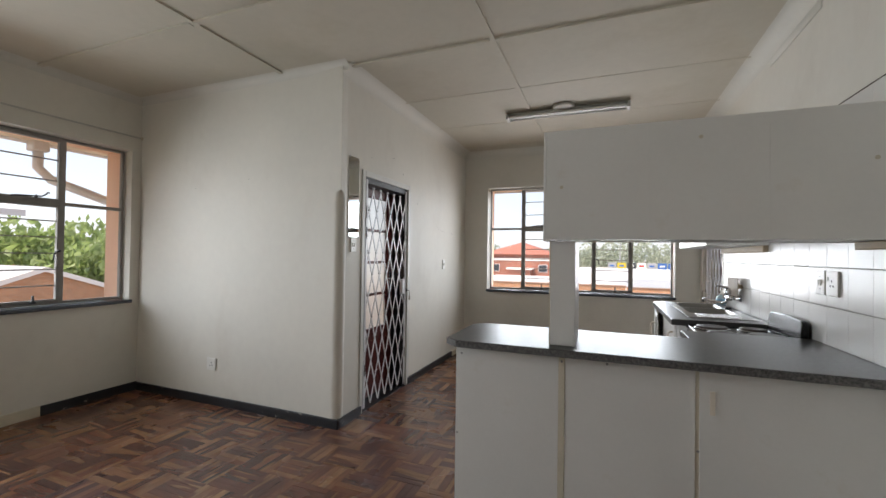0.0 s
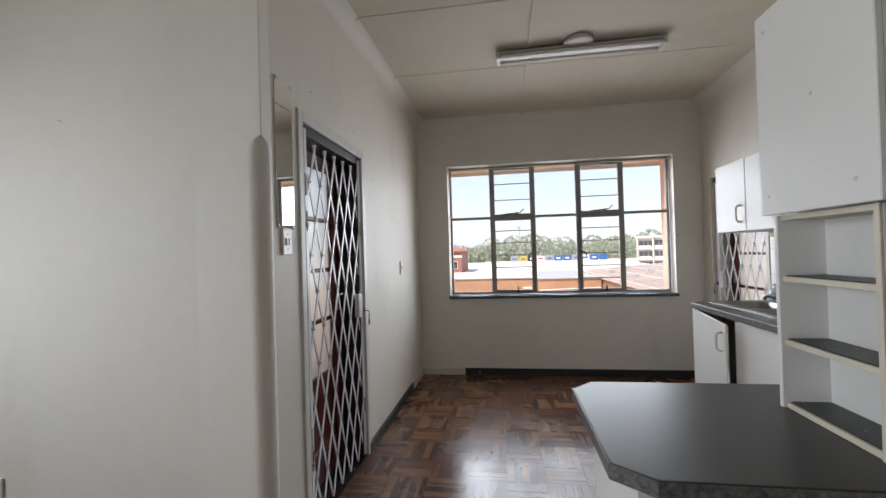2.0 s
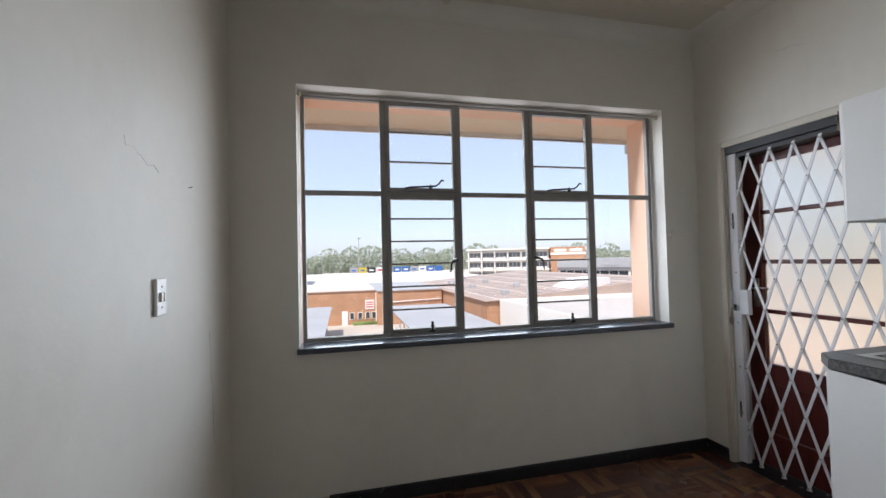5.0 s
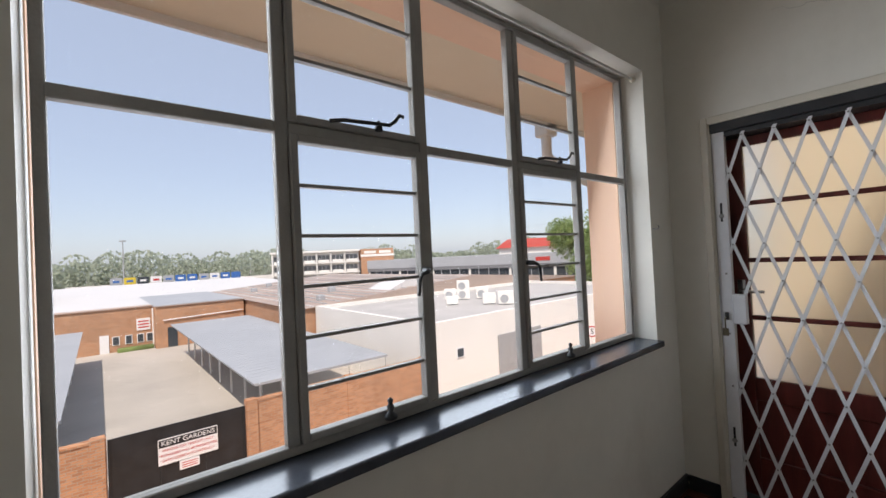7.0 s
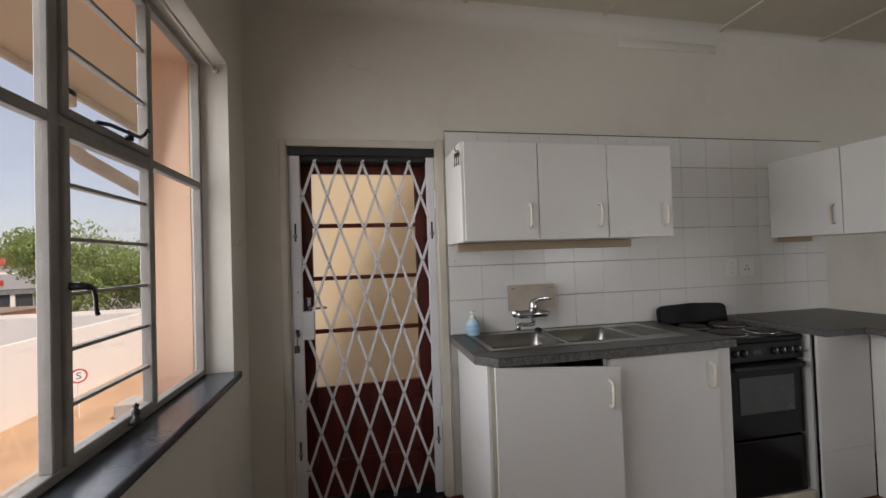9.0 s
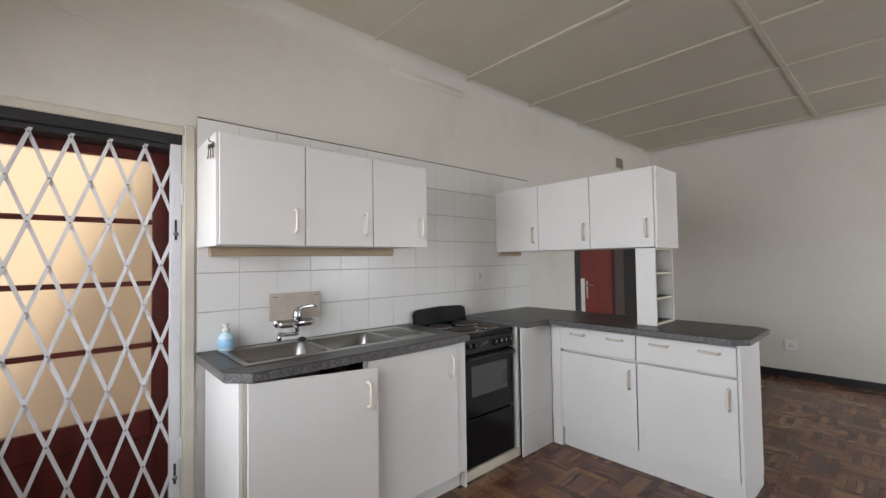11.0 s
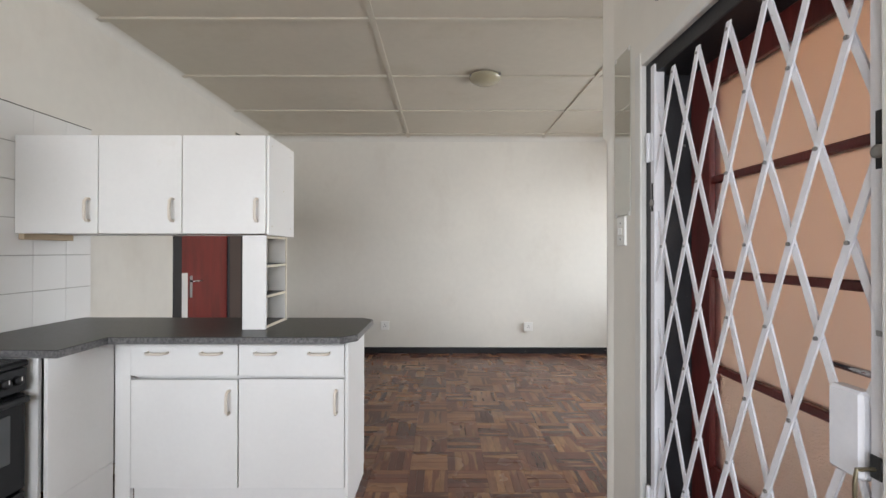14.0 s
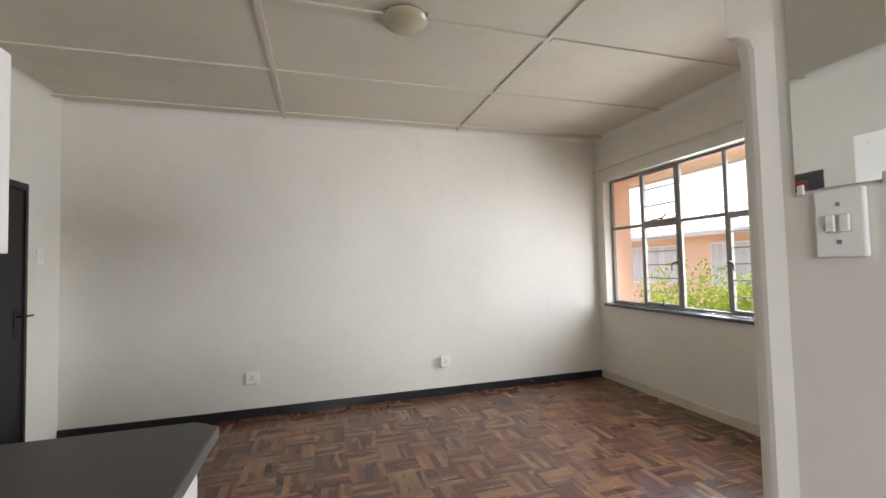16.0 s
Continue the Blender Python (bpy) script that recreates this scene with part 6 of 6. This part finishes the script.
# the opposite wing of the flats
w = thing("opposite_wing", (-14, -12, G), "peach wing with wide curtained windows and a white sheet roof", "building")
part("wall", B(-22, -13.5, -40, 3.0, G, 2.35), PEACH, w)
bm = prism([(-12.6, 2.25), (-22, 5.6), (-22, 5.75), (-12.6, 2.42)], -41, 3.5)
bmesh.ops.transform(bm, matrix=Matrix(((1, 0, 0, 0), (0, 0, 1, 0), (0, 1, 0, 0), (0, 0, 0, 1))), verts=bm.verts)
bmesh.ops.recalc_face_normals(bm, faces=bm.faces)
part("roof", bm, ROOFW, w)
for k in range(40):
    y = -40 + k * 1.08
    bm = prism([(-12.6, 2.43), (-21.9, 5.75), (-21.9, 5.79), (-12.6, 2.47)], y, y + 0.06)
    bmesh.ops.transform(bm, matrix=Matrix(((1, 0, 0, 0), (0, 0, 1, 0), (0, 1, 0, 0), (0, 0, 0, 1))), verts=bm.verts)
    bmesh.ops.recalc_face_normals(bm, faces=bm.faces)
    part("roof_rib", bm, ROOFW, w)
CURTAIN = mat("pale_curtain", (0.62, 0.62, 0.62), 0.8, var=0.12, scale=1.2, fine=9, stretch=(1, 6, 0.2))
for y in (-30, -24.5, -19.3, -14.6, -10.0, -5.2):
    f = part("window", B(-13.49, -13.42, y - 1.55, y + 1.55, 0.35, 2.0), SIGNW, w)
    for j in range(4):
        part("pane", B(-13.415, -13.40, y - 1.5 + j * 0.76, y - 0.8 + j * 0.76, 0.42, 1.94), CURTAIN, f)


# ---- trees ----
def tree(at, height, spread, material, seed, label, name="tree", leaves=2600, size=0.28, low=0.35):
    """A tapered trunk with limbs and a crown of many small leaf clumps with an uneven outline."""
    rnd = random.Random(seed)
    x, y, z = at
    t = thing(name, at, label, "tree")
    part("trunk", tube([(x, y, z), (x + 0.1, y, z + height * 0.25), (x - 0.1, y + 0.15, z + height * 0.5)], [height * 0.035, height * 0.025, height * 0.014], 8), TRUNK, t, smooth=True)
    centres = []
    for k in range(9):
        a, r = 2 * math.pi * k / 9 + rnd.uniform(-0.3, 0.3), spread * rnd.uniform(0.35, 0.8)
        c = Vector((x + r * math.cos(a), y + r * math.sin(a), z + height * rnd.uniform(low + 0.1, 0.85)))
        part("limb", tube([(x, y, z + height * rnd.uniform(0.2, 0.4)), ((x + c.x) / 2, (y + c.y) / 2, z + height * 0.45), tuple(c)], [height * 0.014, height * 0.009, height * 0.003], 5), TRUNK, t)
        centres.append((c, spread * rnd.uniform(0.28, 0.5)))
    centres.append((Vector((x, y, z + height * 0.8)), spread * 0.5))
    bm = bmesh.new()
    for k in range(leaves):
        c, r = centres[rnd.randrange(len(centres))]
        d = Vector((rnd.gauss(0, 1), rnd.gauss(0, 1), rnd.gauss(0, 0.8)))
        d = d.normalized() * r * rnd.uniform(0.55, 1.12)
        p = c + d
        s = size * rnd.uniform(0.6, 1.3)
        q = Euler((rnd.uniform(0, 6.3), rnd.uniform(0, 6.3), rnd.uniform(0, 6.3))).to_matrix()
        vs = [bm.verts.new(p + q @ Vector(v) * s) for v in ((-1, 0, 0), (0, -0.55, 0.12), (1, 0, 0), (0, 0.55, 0.12))]
        bm.faces.new((vs[0], vs[1], vs[2]))
        bm.faces.new((vs[0], vs[2], vs[3]))
    part("crown", bm, material, t)
    return t


tree((62, 38.5, G), 11.6, 7.4, LEAF, 1, "broad green street tree beside the showroom", leaves=15000, size=0.22, low=0.12)
tree((66, 31, G), 10.0, 6.5, LEAF, 2, "broad green street tree beyond the white wall", leaves=12000, size=0.22, low=0.1)
tree((74, 27, G), 9.0, 6.5, LEAF, 7, "green street tree farther down the road", leaves=3000, size=0.45, low=0.1)
tree((-9.2, -8.6, G), 6.4, 3.0, LEAFB, 3, "bright yellow-green leafy tree in the courtyard", leaves=26000, size=0.055, low=0.2)
tree((-10.2, -4.2, G), 5.9, 2.6, LEAFB, 4, "bright yellow-green leafy tree in the courtyard", leaves=22000, size=0.055, low=0.2)
for k, (x, y, h, s) in enumerate(((-52, 18, 9.5, 6), (-56, 28, 9, 6), (-48, 34, 8.0, 5), (-60, 12, 9.5, 6), (-44, 23, 7.2, 4.5), (-50, 8, 8.0, 5))):
    tree((x, y, G), h, s, LEAF, 20 + k, "green garden tree behind the gabled house", leaves=2400, size=0.45, low=0.1)
w = thing("pink_house", (-70, 33, G), "pink walled house among the trees", "house")
part("wall", B(-74, -66, 27, 36, G, 0.8), mat("pink_wall", (0.6, 0.22, 0.18), 0.8), w)
part("roof", B(-75, -65, 26.5, 36.5, 0.8, 1.4, 0.2), ROOFW, w)

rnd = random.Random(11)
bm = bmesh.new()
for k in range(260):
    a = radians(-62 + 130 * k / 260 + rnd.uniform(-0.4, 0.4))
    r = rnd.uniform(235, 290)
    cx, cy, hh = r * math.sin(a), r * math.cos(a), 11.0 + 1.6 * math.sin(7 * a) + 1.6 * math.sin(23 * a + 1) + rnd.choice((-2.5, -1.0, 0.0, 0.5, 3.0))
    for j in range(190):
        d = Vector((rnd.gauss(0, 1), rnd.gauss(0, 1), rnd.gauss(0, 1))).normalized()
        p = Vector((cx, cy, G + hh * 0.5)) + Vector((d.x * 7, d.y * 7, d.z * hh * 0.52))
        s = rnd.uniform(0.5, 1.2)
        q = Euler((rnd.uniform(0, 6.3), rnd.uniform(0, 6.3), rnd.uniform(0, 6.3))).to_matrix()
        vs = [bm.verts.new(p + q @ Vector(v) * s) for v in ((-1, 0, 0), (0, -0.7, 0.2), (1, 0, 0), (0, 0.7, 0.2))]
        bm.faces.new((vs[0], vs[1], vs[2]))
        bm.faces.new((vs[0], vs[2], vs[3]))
tagged(part("far_woods", bm, LEAFHAZE), "green belt of distant trees, horizon haze put into its colour", "trees", "", "stuff")

# ---- wall tiles behind the units ----
gy1 = 1.985
tiles = structure("tile_backing", B(XR - 0.004, XR - 0.0005, -0.79, gy1, 0.0, 2.132), GROUT, "grey grout bed of the wall tiling", "tiling")
# Dark strip paints in the shadow gap along the tile tops.
part("top_gap", B(XR - 0.0105, XR - 0.0045, -0.79, gy1, 2.1315, 2.1345), mat("tile_shadow_gap", (0.14, 0.12, 0.10), 0.9, var=0.2), tiles, "dark strip for the shadow gap over the tiles")
meshes = {}
rows = [(z, 0.1985) for z in (0.932 + 0.2 * k for k in range(6))]
y = gy1
cols = []
while y > -0.79 + 0.02:
    wdt = min(0.2, y + 0.79)
    cols.append((y - wdt, wdt))
    y -= wdt
for z, h in rows:
    for a, wdt in cols:
        if z > 2.0 and a < -0.8:
            continue
        key = (round(wdt, 3), round(h, 3))
        if key not in meshes:
            meshes[key] = finish("tile", B(-0.007, 0, 0.0004, wdt - 0.0008, 0.001, h - 0.002, 0.0012, 1), TILE)
        ob = part("tile", meshes[key], TILE, tiles)
        ob.location = (XR - 0.0042, a, z)

# ---- parquet floor: basket weave, five fingers to a block ----
def parquet(name, stretch):
    """Waxed hardwood with pale sapwood streaks along the finger."""
    PARQ = bpy.data.materials.new(name)
    PARQ.use_nodes = True
    n, l = PARQ.node_tree.nodes, PARQ.node_tree.links
    b = n["Principled BSDF"]
    info, geo, ramp = n.new("ShaderNodeObjectInfo"), n.new("ShaderNodeNewGeometry"), n.new("ShaderNodeValToRGB")
    addn = n.new("ShaderNodeMath")
    addn.operation = "ADD"
    frac = n.new("ShaderNodeMath")
    frac.operation = "FRACT"
    l.new(info.outputs["Random"], addn.inputs[0])
    l.new(geo.outputs["Random Per Island"], addn.inputs[1])
    l.new(addn.outputs[0], frac.inputs[0])
    l.new(frac.outputs[0], ramp.inputs["Fac"])
    els = ramp.color_ramp.elements
    els[0].position, els[0].color = 0.0, (0.060, 0.022, 0.016, 1)
    els[1].position, els[1].color = 1.0, (0.29, 0.15, 0.075, 1)
    for p, c in ((0.35, (0.098, 0.035, 0.023, 1)), (0.62, (0.140, 0.050, 0.029, 1)), (0.85, (0.20, 0.082, 0.042, 1))):
        e = els.new(p)
        e.color = c
    co, nz, wv, mx = n.new("ShaderNodeTexCoord"), n.new("ShaderNodeTexNoise"), n.new("ShaderNodeTexNoise"), n.new("ShaderNodeMix")
    nz.inputs["Scale"].default_value, nz.inputs["Detail"].default_value = 60, 5
    wv.inputs["Scale"].default_value, wv.inputs["Detail"].default_value = 1.6, 4
    gmap = n.new("ShaderNodeMapping")
    gmap.inputs["Scale"].default_value = [c / 11 for c in stretch]
    l.new(geo.outputs["Position"], gmap.inputs["Vector"])
    l.new(gmap.outputs[0], nz.inputs["Vector"])
    l.new(geo.outputs["Position"], wv.inputs["Vector"])
    mx.data_type, mx.blend_type = "RGBA", "MULTIPLY"
    mx.inputs["Factor"].default_value = 0.55
    dirt, dmix, drange = n.new("ShaderNodeTexNoise"), n.new("ShaderNodeMix"), n.new("ShaderNodeMapRange")
    dirt.inputs["Scale"].default_value, dirt.inputs["Detail"].default_value = 2.3, 6
    l.new(geo.outputs["Position"], dirt.inputs["Vector"])
    drange.inputs["From Min"].default_value, drange.inputs["From Max"].default_value = 0.40, 0.66
    drange.inputs["To Min"].default_value, drange.inputs["To Max"].default_value = 0.05, 0.6
    l.new(dirt.outputs["Fac"], drange.inputs["Value"])
    off, sadd, sap, srange, smix = n.new("ShaderNodeMath"), n.new("ShaderNodeVectorMath"), n.new("ShaderNodeTexNoise"), n.new("ShaderNodeMapRange"), n.new("ShaderNodeMix")
    off.operation, off.inputs[1].default_value = "MULTIPLY", 40.0
    l.new(frac.outputs[0], off.inputs[0])
    sadd.operation = "ADD"
    l.new(geo.outputs["Position"], sadd.inputs[0])
    l.new(off.outputs[0], sadd.inputs[1])
    smap = n.new("ShaderNodeMapping")
    smap.inputs["Scale"].default_value = stretch
    l.new(sadd.outputs[0], smap.inputs["Vector"])
    sap.inputs["Scale"].default_value, sap.inputs["Detail"].default_value = 1.0, 1.2
    l.new(smap.outputs[0], sap.inputs["Vector"])
    srange.inputs["From Min"].default_value, srange.inputs["From Max"].default_value = 0.555, 0.585
    srange.inputs["To Min"].default_value, srange.inputs["To Max"].default_value = 0.0, 0.72
    l.new(sap.outputs["Fac"], srange.inputs["Value"])
    smix.data_type = "RGBA"
    l.new(srange.outputs["Result"], smix.inputs["Factor"])
    l.new(ramp.outputs["Color"], smix.inputs["A"])
    smix.inputs["B"].default_value = (0.31, 0.165, 0.078, 1)
    dmix.data_type = "RGBA"
    l.new(drange.outputs["Result"], dmix.inputs["Factor"])
    l.new(smix.outputs["Result"], dmix.inputs["A"])
    dmix.inputs["B"].default_value = (0.095, 0.040, 0.028, 1)
    l.new(dmix.outputs["Result"], mx.inputs["A"])
    mr2 = n.new("ShaderNodeMapRange")
    mr2.inputs["From Min"].default_value, mr2.inputs["From Max"].default_value = 0.3, 0.7
    mr2.inputs["To Min"].default_value, mr2.inputs["To Max"].default_value = 0.55, 1.25
    l.new(nz.outputs["Fac"], mr2.inputs["Value"])
    l.new(mr2.outputs["Result"], mx.inputs["B"])
    l.new(mx.outputs["Result"], b.inputs["Base Color"])
    mr3 = n.new("ShaderNodeMapRange")
    mr3.inputs["From Min"].default_value, mr3.inputs["From Max"].default_value = 0.35, 0.65
    mr3.inputs["To Min"].default_value, mr3.inputs["To Max"].default_value = 0.17, 0.36
    l.new(wv.outputs["Fac"], mr3.inputs["Value"])
    l.new(mr3.outputs["Result"], b.inputs["Roughness"])
    bp2 = n.new("ShaderNodeBump")
    bp2.inputs["Strength"].default_value, bp2.inputs["Distance"].default_value = 0.12, 0.003
    l.new(nz.outputs["Fac"], bp2.inputs["Height"])
    l.new(bp2.outputs["Normal"], b.inputs["Normal"])
    return PARQ


GRAIN = {1: parquet("parquet_wood_lengthwise", (2.2, 15, 1)), 0: parquet("parquet_wood_crosswise", (15, 2.2, 1))}
BLK, NF = 0.235, 5
fw = BLK / NF
rnd = random.Random(5)
finger = {}
for along in (0, 1):
    sx, sy = (BLK, fw) if along else (fw, BLK)
    finger[along] = [finish("parquet_finger", B(0.0006, sx - 0.0006, 0.0006, sy - 0.0006, -0.011, 0.0), GRAIN[along])]
floor = bpy.data.objects["floor"]
rest = {0: bmesh.new(), 1: bmesh.new()}
count = 0
ix0, ix1, iy0, iy1 = int(XL / BLK) - 1, int(XR / BLK) + 1, int(YB / BLK) - 1, int(YW / BLK) + 1
for i in range(ix0, ix1):
    for j in range(iy0, iy1):
        bx, by = i * BLK, j * BLK
        cx, cy = bx + BLK / 2, by + BLK / 2
        if not (XL - 0.12 < cx < XR + 0.12 and YB - 0.12 < cy < YW + 0.12) or (cx < -0.12 and cy > 0.12):
            continue
        along = (i + j) % 2
        for k in range(NF):
            x, y = (bx, by + k * fw) if along else (bx + k * fw, by)
            dz = rnd.uniform(-0.0012, 0.0)
            if 0.1 < cx < 2.4 and 0.55 < cy < 2.0 and count < 300:
                ob = part("parquet_finger", finger[along][0], GRAIN[along], floor)
                ob.location = (x, y, dz)
                count += 1
            else:
                sx, sy = (BLK, fw) if along else (fw, BLK)
                box(rest[along], x + 0.0006, x + sx - 0.0006, y + 0.0006, y + sy - 0.0006, -0.011, dz)
for along in (0, 1):
    ob = part("parquet_field", rest[along], GRAIN[along], floor)
    ob["kind"] = "stuff"
